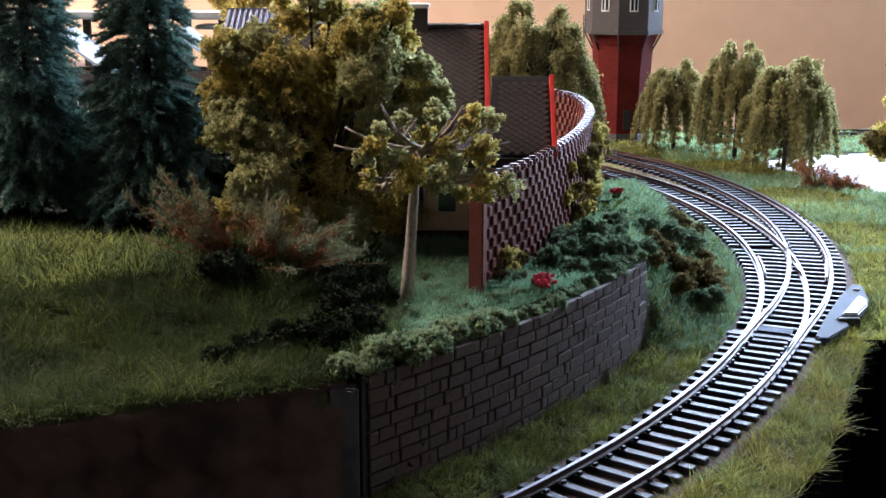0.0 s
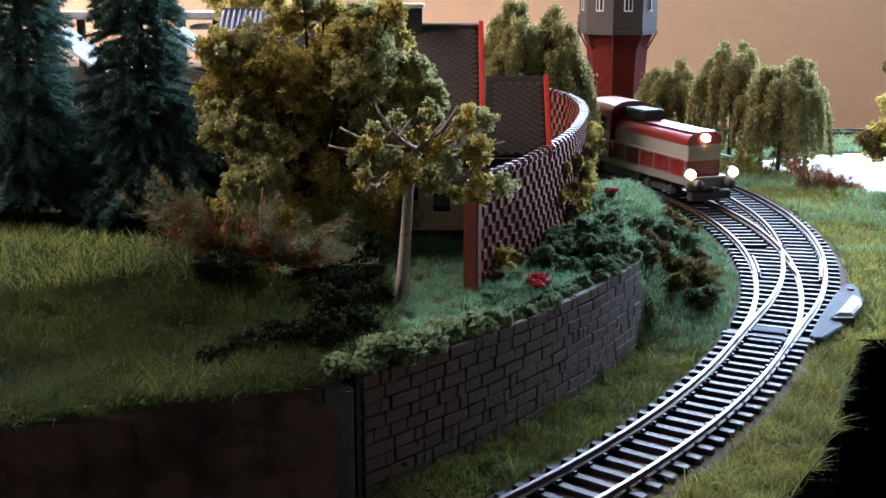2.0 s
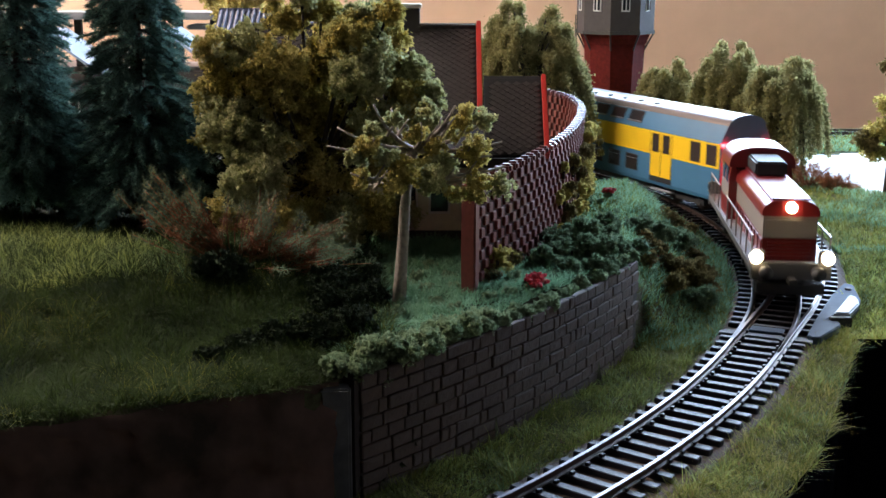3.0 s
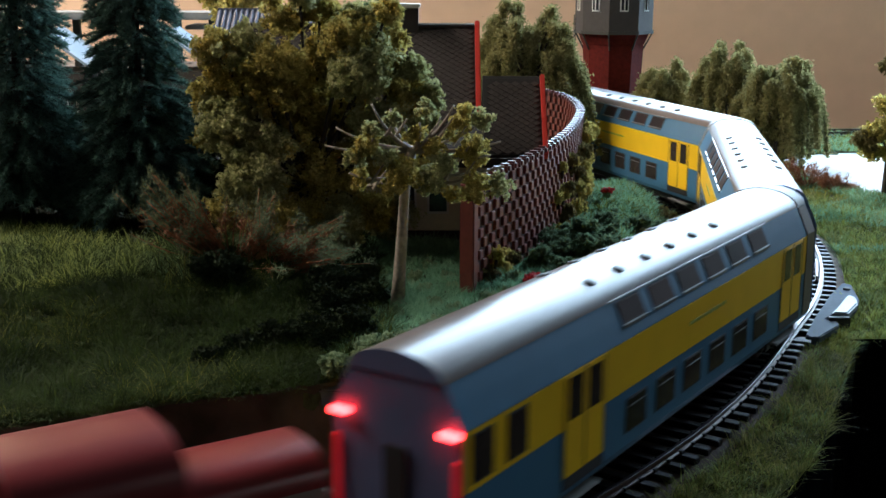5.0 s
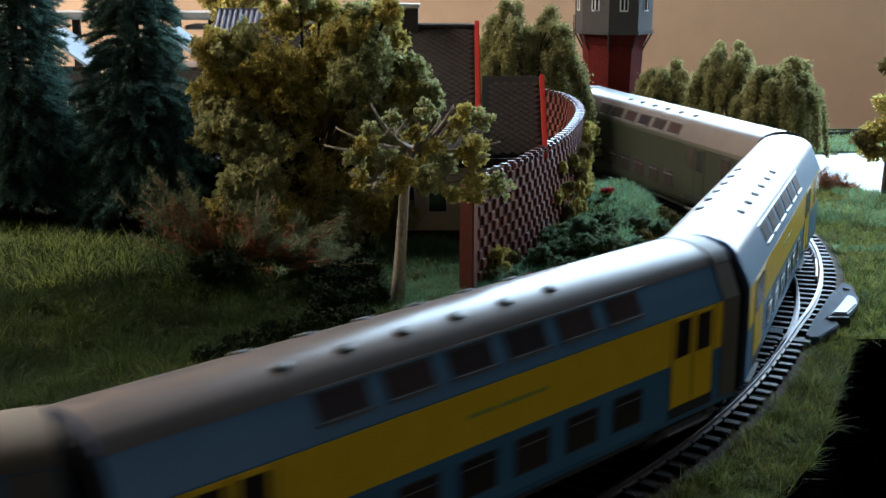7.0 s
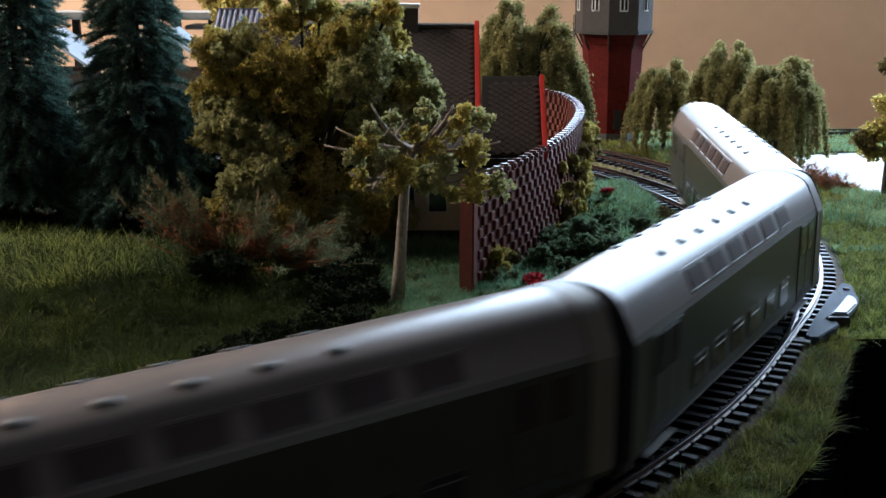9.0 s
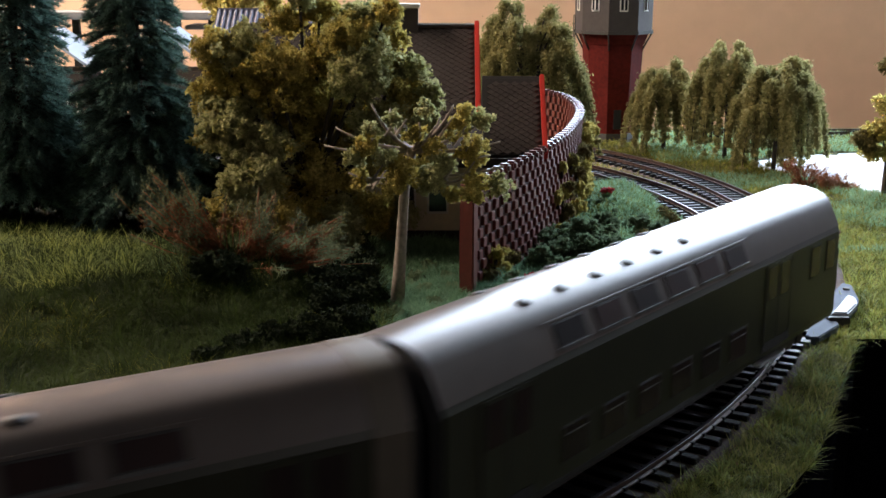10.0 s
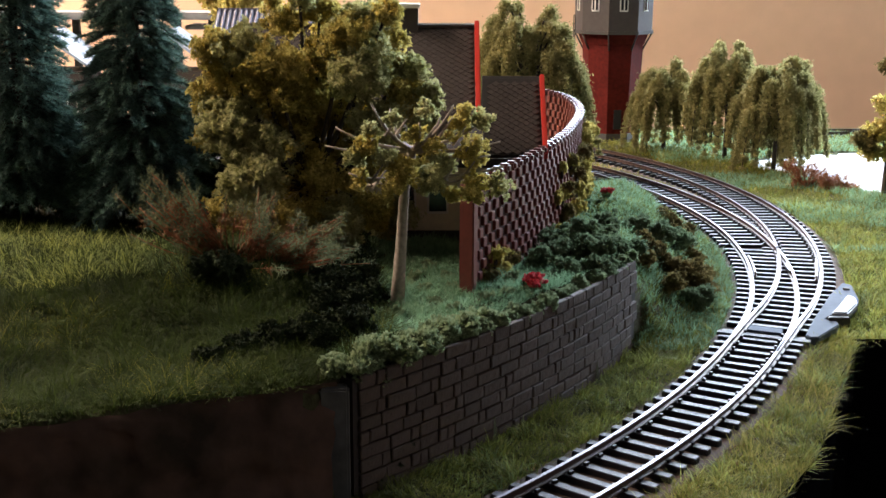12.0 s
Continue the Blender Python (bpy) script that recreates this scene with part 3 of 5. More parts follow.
def brick_fence():
    fnc = thing("brick_fence", "curved red brick lattice fence with scalloped coping", "fence")
    line = spline(FENCE, 3.5)
    z0, top = 24.0, 62.5
    brick = box("brick", M_BRICK, -1.45, 1.45, -1.6, 1.6, 0, 3.05, 0.2)
    cope = bmesh.new()
    add_box(cope, -1.55, 1.55, -2.0, 2.0, -0.4, 2.5, 0.7)
    cope_me = bm_mesh("coping_stone", cope, M_COPING)
    n = 0
    rest_v, rest_f = [], []
    for i, (x, y, h) in enumerate(line):
        gz = float(ground_z(x, y)) - 2
        rows = int((top - z0) / 3.5)
        for r in range(rows):
            if (i + r) % 2:
                continue
            z = z0 + r * 3.5
            if z + 3 < gz:
                continue
            if y < 545 and n < 295:
                piece("brick", brick, fnc, put(x, y, z, 0, 0, math.degrees(h)))
                n += 1
            else:
                b = len(rest_v)
                c, s = math.cos(h), math.sin(h)
                for u, v, w in ((-1.45, -1.6, 0), (1.45, -1.6, 0), (1.45, 1.6, 0), (-1.45, 1.6, 0), (-1.45, -1.6, 3.05), (1.45, -1.6, 3.05), (1.45, 1.6, 3.05), (-1.45, 1.6, 3.05)):
                    rest_v.append((x + u * c - v * s, y + u * s + v * c, z + w))
                for q in ((0, 3, 2, 1), (4, 5, 6, 7), (0, 1, 5, 4), (1, 2, 6, 5), (2, 3, 7, 6), (3, 0, 4, 7)):
                    rest_f.append([b + k for k in q])
    tagged(piece("far_bricks", mesh_of("far_bricks", rest_v, rest_f, M_BRICK), fnc), kind="stuff")
    # thin dark sheet added between the open bricks, painting the shade in their gaps
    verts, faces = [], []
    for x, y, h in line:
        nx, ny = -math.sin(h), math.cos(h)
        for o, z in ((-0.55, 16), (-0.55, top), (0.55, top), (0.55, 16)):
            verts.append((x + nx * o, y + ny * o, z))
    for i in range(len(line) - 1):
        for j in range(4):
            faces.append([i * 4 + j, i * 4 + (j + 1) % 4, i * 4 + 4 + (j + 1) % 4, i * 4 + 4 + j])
    piece("gap_shade", mesh_of("gap_shade", verts, faces, M_GAPSHADE), fnc)
    for x, y, h in spline(FENCE, 6.2):
        piece("coping_stone", cope_me, fnc, put(x, y, top, 0, 0, math.degrees(h)))
    x, y, h = line[0]
    piece("end_post", box("end_post", M_BRICK, -2.2, 1.6, -2.4, 2.4, 20, 63.6, 0.4), fnc, put(x, y, 0, 0, 0, math.degrees(h)))


brick_fence()


# ---- house with its lower annex ----
def shingle_mesh():
    s = 1.8
    v = [(-s, 0, 0), (0, -1.3, 0), (s, 0, 0), (0, 1.3, 0)]
    i = 0.90
    verts = [(a * i, b * i, 0.4) for a, b, c in v] + [(a, b, 0) for a, b, c in v]
    return mesh_of("shingle", verts, [[0, 1, 2, 3]] + [[k + 4, (k + 1) % 4 + 4, (k + 1) % 4, k] for k in range(4)], M_SHINGLE)


SHINGLE = shingle_mesh()


def roof_slope(parent, x0, x1, y0, z0, y1, z1, verge_right=True, pieces=True):
    """One roof slope from the eave (y0, z0) to the ridge (y1, z1)."""
    L = math.hypot(y1 - y0, z1 - z0)
    ang = math.degrees(math.atan2(z1 - z0, y1 - y0))
    base = put(x0, y0, z0, ang)
    r = piece("roof", box("roof", M_ROOFBASE, 0, x1 - x0, 0, L, -1.8, 0), parent, base)
    if pieces:
        dy, dx = 1.30, 3.6
        rows = int((L - 1.4) / dy)
        cells = [(x1 - x0 - 2.0 - c * dx - (row % 2) * dx / 2, 1.2 + row * dy) for c in range(int((x1 - x0) / dx)) for row in range(rows)]
        cells = [c for c in cells if c[0] > 2]
        for x, y in cells[:290]:
            piece("shingle", SHINGLE, r, put(x, y, 0.03))
        rest = cells[290:]
        if rest:
            v, f = [], []
            for x, y in rest:
                b = len(v)
                for k, h in ((0.9, 0.43), (1.0, 0.03)):
                    v += [(x - 1.8 * k, y, h), (x, y - 1.3 * k, h), (x + 1.8 * k, y, h), (x, y + 1.3 * k, h)]
                f += [[b, b + 1, b + 2, b + 3]] + [[b + k + 4, b + (k + 1) % 4 + 4, b + (k + 1) % 4, b + k] for k in range(4)]
            tagged(piece("far_shingles", mesh_of("far_shingles", v, f, M_SHINGLE), r), kind="stuff")
    return r


def house():
    hs = thing("house", "cream plastered house with dark diamond-shingled roofs and red verges", "house")
    z = 24
    # main house
    piece("wall", box("wall", M_CREAM, -78, 11, 466, 540, z, 64), hs)
    piece("plinth", box("plinth", M_DARKBASE, -79, 12, 465, 541, z, 31.5), hs)
    roof_slope(hs, -82, 12.5, 459, 61, 503, 104)
    roof_slope(hs, -82, 12.5, 547, 61, 503.4, 104, pieces=False)
    bm = bmesh.new()
    for x0, x1 in ((-78, -77), (10, 11)):
        vs = [bm.verts.new(p) for p in ((x0, 466, 63), (x0, 540, 63), (x0, 503, 100), (x1, 466, 63), (x1, 540, 63), (x1, 503, 100))]
        for f in ((0, 1, 2), (5, 4, 3), (0, 3, 4, 1), (1, 4, 5, 2), (2, 5, 3, 0)):
            bm.faces.new([vs[k] for k in f])
    piece("gable", bm_mesh("gable", bm, M_CREAM), hs)
    L = math.hypot(44, 43)
    a = math.degrees(math.atan2(43, 44))
    for x in (12.6,):
        piece("verge_board", box("verge_board", M_RED, 0, 1.9, -0.5, L + 1.5, -3.2, 2.2, 0.3), hs, put(x, 459, 61, a), "bright red verge board")
        piece("verge_board", box("verge_board_back", M_RED, -1.9, 0, -0.5, L + 1.5, -3.2, 2.2, 0.3), hs, put(x, 547, 61, a, 0, 180), "bright red verge board")
    piece("ridge_cap", box("ridge_cap", M_SHINGLE, -82, 12.4, 501.5, 505, 103.4, 105, 0.5), hs)
    ch = piece("chimney", box("chimney", M_TOWERCAB, -19.3, -10.3, 500, 508, 88, 111.4, 0.3), hs)
    piece("chimney_cap", box("chimney_cap", M_WHITE, -20.3, -9.5, 499, 509, 111.4, 113.2, 0.3), ch)
    # lower annex
    piece("wall", box("annex_wall", M_CREAM, -40, 34.5, 446, 478, z, 62), hs)
    piece("plinth", box("annex_plinth", M_DARKBASE, -41, 35.5, 445, 479, z, 31.5), hs)
    roof_slope(hs, 14.6, 36.0, 436, 61.5, 460, 86.5)
    roof_slope(hs, 14.6, 36.0, 478, 66.5, 460.3, 86.5, pieces=False)
    roof_slope(hs, -44, 14.5, 436, 61.5, 456, 70.0, pieces=False)
    L2 = math.hypot(24, 25)
    a2 = math.degrees(math.atan2(25, 24))
    piece("verge_board", box("annex_verge", M_RED, 0, 1.7, -0.5, L2 + 1.2, -3.2, 2.0, 0.3), hs, put(36.1, 436, 61.5, a2), "bright red verge board")
    piece("fascia", box("fascia", M_TOWERCAB, -40, 36, 438, 446, 56.5, 60.0, 0.2), hs)
    for x in (-14.0, -2.0):
        w = piece("window", box("window", M_WHITE, x - 4, x + 4, 445.0, 446.5, 38, 52, 0.2), hs)
        piece("pane", box("pane", M_GLASS, x - 3.2, x + 3.2, 444.6, 445.4, 39, 51), w)


house()


# ---- water tower ----
def octagon(name, mat_, r0, r1, z0, z1, seg=8):
    bm = bmesh.new()
    bmesh.ops.create_cone(bm, cap_ends=True, segments=seg, radius1=r0, radius2=r1, depth=z1 - z0, matrix=Matrix.Translation((0, 0, (z0 + z1) / 2)) @ Matrix.Rotation(radians(22.5), 4, "Z"))
    return bm_mesh(name, bm, mat_)


def water_tower():
    t = thing("water_tower", "octagonal dark red brick water tower with grey-brown tank house", "water tower", (130.5, 950, -4), rz=8)
    piece("shaft", octagon("shaft", M_TOWER, 20.4, 23.4, 6, 74), t)
    piece("foot", octagon("foot", M_DARKBASE, 22.0, 21.4, 0, 6.5), t)
    piece("cornice", octagon("cornice", M_TOWER, 24.0, 27.5, 74, 83), t)
    piece("tank_house", octagon("tank_house", M_TOWERCAB, 29.6, 30.0, 83.6, 124), t)
    piece("floor_ring", octagon("floor_ring", M_DARKBASE, 30.6, 30.6, 82.0, 84.6), t)
    piece("roof", octagon("roof", M_ROOFBASE, 36, 6, 124, 146), t)
    for k in range(8):
        a = 45 * k - 90
        m = put(0, 0, 0, 0, 0, a + 90)
        apothem = 29.8 * math.cos(radians(22.5))
        w = piece("window", box("window", M_WHITE, -3.3, 3.3, -apothem - 0.5, -apothem + 1.2, 99, 112, 0.2), t, m)
        piece("pane", box("pane", M_GLASS, -2.4, 2.4, -apothem - 0.9, -apothem - 0.3, 100, 111), w)
        piece("glazing_bar", box("glazing_bar", M_WHITE, -0.4, 0.4, -apothem - 1.2, -apothem - 0.8, 100, 111), w)
        piece("strut", limb_mesh("strut", [[(0, -22.9, 70, 0.7), (0, -29.8, 83, 0.7)]], M_DARKBASE, 4), t, put(0, 0, 0, 0, 0, a + 112.5))
        ap = 21.2 * math.cos(radians(22.5))
        if k % 2 == 0:
            piece("door" if k == 0 else "slit_window", box("slit", M_BLACK, -3, 3, -ap - 0.6, -ap + 2, 10, 25, 0.3), t, m)
    # caged ladder on one side
    bm = bmesh.new()
    for x in (-2.2, 2.2):
        add_box(bm, x - 0.3, x + 0.3, -0.3, 0.3, 6, 96)
    for z in range(8, 96, 3):
        add_box(bm, -2.2, 2.2, -0.2, 0.2, z, z + 0.5)
    piece("ladder", bm_mesh("ladder", bm, M_UNDER), t, put(-30.6, 0, 0, 0, 0, 90))


water_tower()


# ---- trees ----
def curve3(a, b, c, n=7):
    t = np.linspace(0, 1, n)[:, None]
    a, b, c = (np.array(v, float) for v in (a, b, c))
    return (1 - t) ** 2 * a + 2 * t * (1 - t) * b + t * t * c


def willow(x, y, z, height, spread, seed, strands=46):
    g = np.random.default_rng(seed)
    w = thing("willow_tree", "weeping willow model with drooping olive foam strands", "tree", (x, y, z), group="willows")
    limbs = [[(0, 0, -2, 1.8), (0.5, 0.3, height * 0.3, 1.3), (-0.3, 0, height * 0.55, 0.9)]]
    pts = []
    for k in range(strands):
        a = 2 * math.pi * (k * 0.381966 + g.uniform(-0.06, 0.06))
        r = spread * (0.2 + 0.85 * math.sqrt((k + 0.5) / strands)) * g.uniform(0.85, 1.1)
        start = (0, 0, height * g.uniform(0.35, 0.55))
        top = height * (1.0 - 0.34 * (r / spread) ** 2) * g.uniform(0.84, 1.04)
        apex = (math.cos(a) * r * 0.8, math.sin(a) * r * 0.8, top)
        sway = g.uniform(-0.18, 0.18)
        end = (math.cos(a + sway) * r * g.uniform(1.0, 1.35), math.sin(a + sway) * r * g.uniform(1.0, 1.35), height * g.uniform(0.0, 0.34))
        c1 = curve3(start, (apex[0] * 0.5, apex[1] * 0.5, top * 1.0), apex, 6)
        c2 = curve3(apex, (apex[0] * 1.3, apex[1] * 1.3, top * 0.98), end, 16)
        limbs.append([(*p, 0.5) for p in c1] + [(*p, 0.3) for p in c2[1:]])
        line = np.concatenate([c1[3:], c2])
        fat = np.interp(np.arange(len(line)), [0, 5, len(line) - 1], [1.5, 2.3, 1.2])[:, None]
        seg = np.repeat(line, 120, axis=0) + g.normal(0, 0.8, (len(line) * 120, 3)) * np.repeat(fat, 120, axis=0)
        pts.append(seg)
    piece("trunk", limb_mesh("trunk", limbs, M_BARKDARK, 5), w)
    piece("crown", crumbs("crown", np.concatenate(pts), 0.62, M_WILLOW), w)
    return w


willow(163, 895, -5, 65, 26, 1, 32)
willow(198, 850, -5, 85, 25, 2, 32)
willow(221, 806, -5, 77, 26, 3, 34)
willow(238, 826, -5, 72, 18, 8, 22)
willow(51, 735, -5, 117, 37, 5, 50)


def spruce(x, y, z, height, radius, seed):
    g = np.random.default_rng(seed)
    s = thing("spruce_tree", "tall dark blue-green spruce model with drooping needled boughs", "tree", (x, y, z), group="spruces")
    limbs = [[(0, 0, -2, 3.0), (0.4, 0, height * 0.5, 1.7), (0, 0, height, 0.3)]]
    fib = []
    zz = height * 0.07
    while zz < height * 0.98:
        rr = radius * (1 - zz / height) ** 0.95 * g.uniform(0.82, 1.1) + 0.8
        nb = max(9, int(30 * rr / radius) + 8)
        for k in range(nb):
            a = g.uniform(0, 2 * math.pi)
            r2 = rr * g.uniform(0.75, 1.12)
            droop = r2 * g.uniform(0.05, 0.30)
            line = curve3((0, 0, zz), (math.cos(a) * r2 * 0.5, math.sin(a) * r2 * 0.5, zz + r2 * 0.10), (math.cos(a) * r2, math.sin(a) * r2, zz - droop), 7)
            limbs.append([(*p, 0.42 * (1 - i / 9)) for i, p in enumerate(line)])
            n = int(r2 * 9)
            t = g.uniform(0.15, 1.0, n) ** 0.7
            base = np.stack([np.interp(t, np.linspace(0, 1, 7), line[:, j]) for j in range(3)], 1)
            d = np.stack([np.full(n, math.cos(a)), np.full(n, math.sin(a)), np.full(n, -0.1)], 1) + g.normal(0, 0.62, (n, 3))
            d /= np.linalg.norm(d, axis=1)[:, None]
            fib.append(np.concatenate([base, base + d * g.uniform(1.4, 3.4, (n, 1))], 1))
        zz += g.uniform(2.0, 3.3)
    piece("trunk", limb_mesh("trunk", limbs, M_BARKDARK, 4), s)
    F = np.concatenate(fib)
    n = len(F)
    side = np.cross(F[:, 3:] - F[:, :3], g.normal(size=(n, 3)))
    side /= np.linalg.norm(side, axis=1)[:, None]
    v = np.stack([F[:, :3] - side * 0.2, F[:, :3] + side * 0.2, F[:, 3:]], 1).reshape(-1, 3)
    piece("needles", mesh_of("needles", v, np.arange(3 * n).reshape(-1, 3), M_SPRUCE), s)
    return s


spruce(-112, 446, 29, 198, 27.5, 21)
spruce(-157, 450, 29, 204, 27.5, 22)


def leaf_tree(name, label, x, y, z, trunk_h, clumps, mats, seed, crumb=0.75, dens=2600, bark=None, trunk_r=2.4, branches=True):
    """clumps: (x, y, z, radius) about the foot of the trunk."""
    t = thing(name, label, "tree" if "tree" in name else "shrub", (x, y, z))
    g = np.random.default_rng(seed)
    limbs = [[(0, 0, -3, trunk_r * 1.2), (0.3, 0.2, trunk_h * 0.5, trunk_r), (0.2, 0, trunk_h, trunk_r * 0.75)]]
    for cx, cy, cz, r in clumps:
        if branches:
            mid = (cx * 0.45, cy * 0.45, trunk_h * 0.7 + cz * 0.3)
            limbs.append([(*p, trunk_r * 0.5 * (1 - i / 8)) for i, p in enumerate(curve3((0, 0, trunk_h * 0.8), mid, (cx, cy, cz), 6))])
    piece("trunk", limb_mesh("trunk", limbs, bark or M_BARKDARK, 7), t)
    for m, part in mats:
        pts = [foam_ball(c[:3], c[3], int(dens * (c[3] / 10) ** 2), lumps=26, seed=seed * 31 + i) for i, c in enumerate(clumps) if i % len(mats) == part]
        if pts:
            piece("crown", crumbs("crown", np.concatenate(pts), crumb, m), t)
    return t


def big_tree():
    g = random.Random(9)
    cl = []
    for cx, cz, r in ((-27, 62, 13), (-24, 46, 14), (-10, 66, 14), (6, 72, 13), (20, 66, 12), (-4, 50, 15), (12, 50, 14), (-18, 30, 14), (2, 30, 15), (18, 34, 12), (26, 50, 11),
                      (30, 40, 10), (-8, 84, 9), (-2, 94, 9), (4, 86, 8), (-30, 74, 8), (10, 14, 14), (-8, 14, 15), (-26, 16, 12), (26, 12, 12), (-34, 56, 9), (-36, 42, 8), (36, 66, 7), (4, 8, 12), (34, 58, 8), (40, 48, 7), (25, 74, 11), (31, 62, 10), (20, 82, 9), (14, 78, 10), (28, 86, 6), (-20, 74, 10), (22, 18, 9), (-16, 57, 11), (-12, 42, 11), (0, 62, 11), (34, 30, 9), (42, 58, 7)):
        cl.append((cx, g.uniform(-14, 14), cz, r))
    leaf_tree("broadleaf_tree", "dense olive and grey-green foam tree on the garden terrace", -47, 424, 27, 30, cl, ((M_OLIVE, 0), (M_GREENFOAM, 1), (M_OLIVE, 2)), 3, crumb=0.50, dens=8200)


big_tree()


def birch():
    t = thing("garden_tree", "small pale-barked tree with bare branch ends and sparse olive foam", "tree", (-13, 361, 26.5))
    limbs = [[(-1.2, 0, -2, 2.5), (-0.4, 0, 10, 2.0), (0.6, 0, 24, 1.75), (1.4, 0, 36, 1.6), (3.5, 0, 49, 1.9)]]
    ends = [(-19, -2, 55), (-3, 3, 60), (12, -3, 58), (24, 2, 56), (27, -4, 47), (-15, -6, 42), (-14, 3, 37), (18, -7, 40), (30, -3, 51), (8, -8, 38), (-8, -4, 62), (6, -6, 57), (-22, -5, 50), (16, -6, 62), (31, -5, 44)]
    for e in ends:
        st = (3.5, 0, 48) if e[2] > 44 else (1.6, 0, 40)
        mid = ((st[0] + e[0]) / 2 + (2 if e[0] > 0 else -2), (st[1] + e[1]) / 2 - 1.5, (st[2] + e[2]) / 2 - 2.5)
        limbs.append([(*p, 0.85 * (1 - i / 9)) for i, p in enumerate(curve3(st, mid, e, 7))])
        limbs.append([(*p, 0.5 * (1 - i / 7)) for i, p in enumerate(curve3(mid, (mid[0] + 2, mid[1], mid[2] + 3), (mid[0] + 4, mid[1] - 2, mid[2] + 6), 5))])
    piece("trunk", limb_mesh("trunk", limbs, M_BARK, 8), t)
    cl = [(18, 0, 57, 6), (25, -1, 57, 4.5), (21, -3, 48, 7), (12, -3, 45, 6), (-10, -4, 50, 5.5), (-4, -5, 46, 4.5), (0, -6, 42, 6.5), (9, -8, 40, 6), (22, -8, 37.5, 6), (29, -8, 38.5, 5), (-12, -4, 40, 4), (8, 2, 60, 4), (15, -8, 36, 4), (-8, -6, 55, 3.5), (5, -4, 53, 4.2), (-2, -5, 58, 3.2), (10, -6, 50, 4), (-14, -5, 46, 4.5), (-3, -8, 38, 5), (14, 4, 52, 4)]
    for tone, mat_ in enumerate((M_OLIVE, M_GREENFOAM)):
        pts = np.concatenate([foam_ball(c[:3], c[3] * 0.95, int(8600 * (c[3] / 10) ** 2), lumps=11, seed=70 + i) for i, c in enumerate(cl) if i % 2 == tone])
        piece("crown", crumbs("crown", pts, 0.36, mat_), t)


birch()

# ---- train ----
S_T0, S_POLY = 6.0, (-0.0658, -0.2588, 6.3968, 245.5118, 473.7723)
LE, LM, LF = 234.0, 201.0, 229.0


def head(t):
    """Where the front of the first coach stands on the line."""
    ease = np.interp(t, [0.0, 3.0, 3.2, 4.8, 5.2, 6.0, 6.5, 7.0, 9.0, 10.0, 11.0, 12.0], [-4.0, -4.0, -6.5, -9.0, -8.8, -7.8, -2.0, 3.0, 4.5, 5.0, 7.0, 7.0])
    return float(np.polyval(S_POLY, t - S_T0) + ease)


HALF_PROFILE = [(15.2, 8.5), (16.0, 10.5), (16.0, 39.0), (13.8, 44.0), (11.8, 48.2), (10.6, 50.0), (9.0, 51.2), (6.6, 52.2), (3.4, 53.0)]
PROFILE = [(-y, z) for y, z in HALF_PROFILE] + [(0, 53.2)] + HALF_PROFILE[::-1]


def prism(name, profile, x0, x1, mats, pick=None, rounded=False):
    n = len(profile)
    ring = [(x0, y, z) for y, z in profile] + [(x1, y, z) for y, z in profile]
    verts = ring + ring + [ring[n - 1], ring[2 * n - 1], ring[n], ring[0]]
    faces, idx = [], []
    for k in range(n - 1):
        faces.append([k, n + k, n + k + 1, k + 1])
        idx.append(pick((profile[k][1] + profile[k + 1][1]) / 2) if pick else 0)
    faces.append([4 * n, 4 * n + 1, 4 * n + 2, 4 * n + 3])
    faces += [[2 * n + k for k in range(n)], [3 * n + k for k in range(n)][::-1]]
    idx += [0] + [len(mats) - 1] * 2
    me = mesh_of(name, verts, faces, mats, idx)
    if rounded:
        me.polygons.foreach_set("use_smooth", np.array([True] * (n - 1) + [False] * 3))
    return me


def side_y(z):
    return float(np.interp(z, [8.5, 10.5, 39.0, 44.0, 48.2, 50.0], [15.2, 16.0, 16.0, 13.8, 11.8, 10.6]))


def panel(name, mat_, x0, x1, z0, z1, side, proud=0.12, thick=0.5):
    """A panel that follows the coach's side between two heights."""
    verts = []
    for z in (z0, z1):
        for d in (proud, proud - thick):
            for x in (x0, x1):
                verts.append((x, side * (side_y(z) + d), z))
    f = [[0, 1, 5, 4], [2, 6, 7, 3], [0, 4, 6, 2], [1, 3, 7, 5], [4, 5, 7, 6], [0, 2, 3, 1]]
    return mesh_of(name, verts, f if side < 0 else [q[::-1] for q in f], mat_)


def bogie(parent, x):
    bm = bmesh.new()
    for s in (-1, 1):
        add_box(bm, x - 17, x + 17, s * 11 - 1, s * 11 + 1, 3.4, 6.4, 0.3)
        for dx in (-12, 12):
            add_box(bm, x + dx - 2.2, x + dx + 2.2, s * 11.6 - 1, s * 11.6 + 1, 3.0, 7.6, 0.3)
    add_box(bm, x - 4, x + 4, -10, 10, 4, 8.6)
    b = piece("bogie", bm_mesh("bogie", bm, M_UNDER), parent)
    for dx in (-12, 12):
        for s in (-1, 1):
            piece("wheel", cyl("wheel", M_RAIL_SIDE, 5.6, 5.6, 1.6, 16, Matrix.Translation((x + dx, s * 8.6, 5.7)) @ Matrix.Rotation(radians(90), 4, "X")), b)


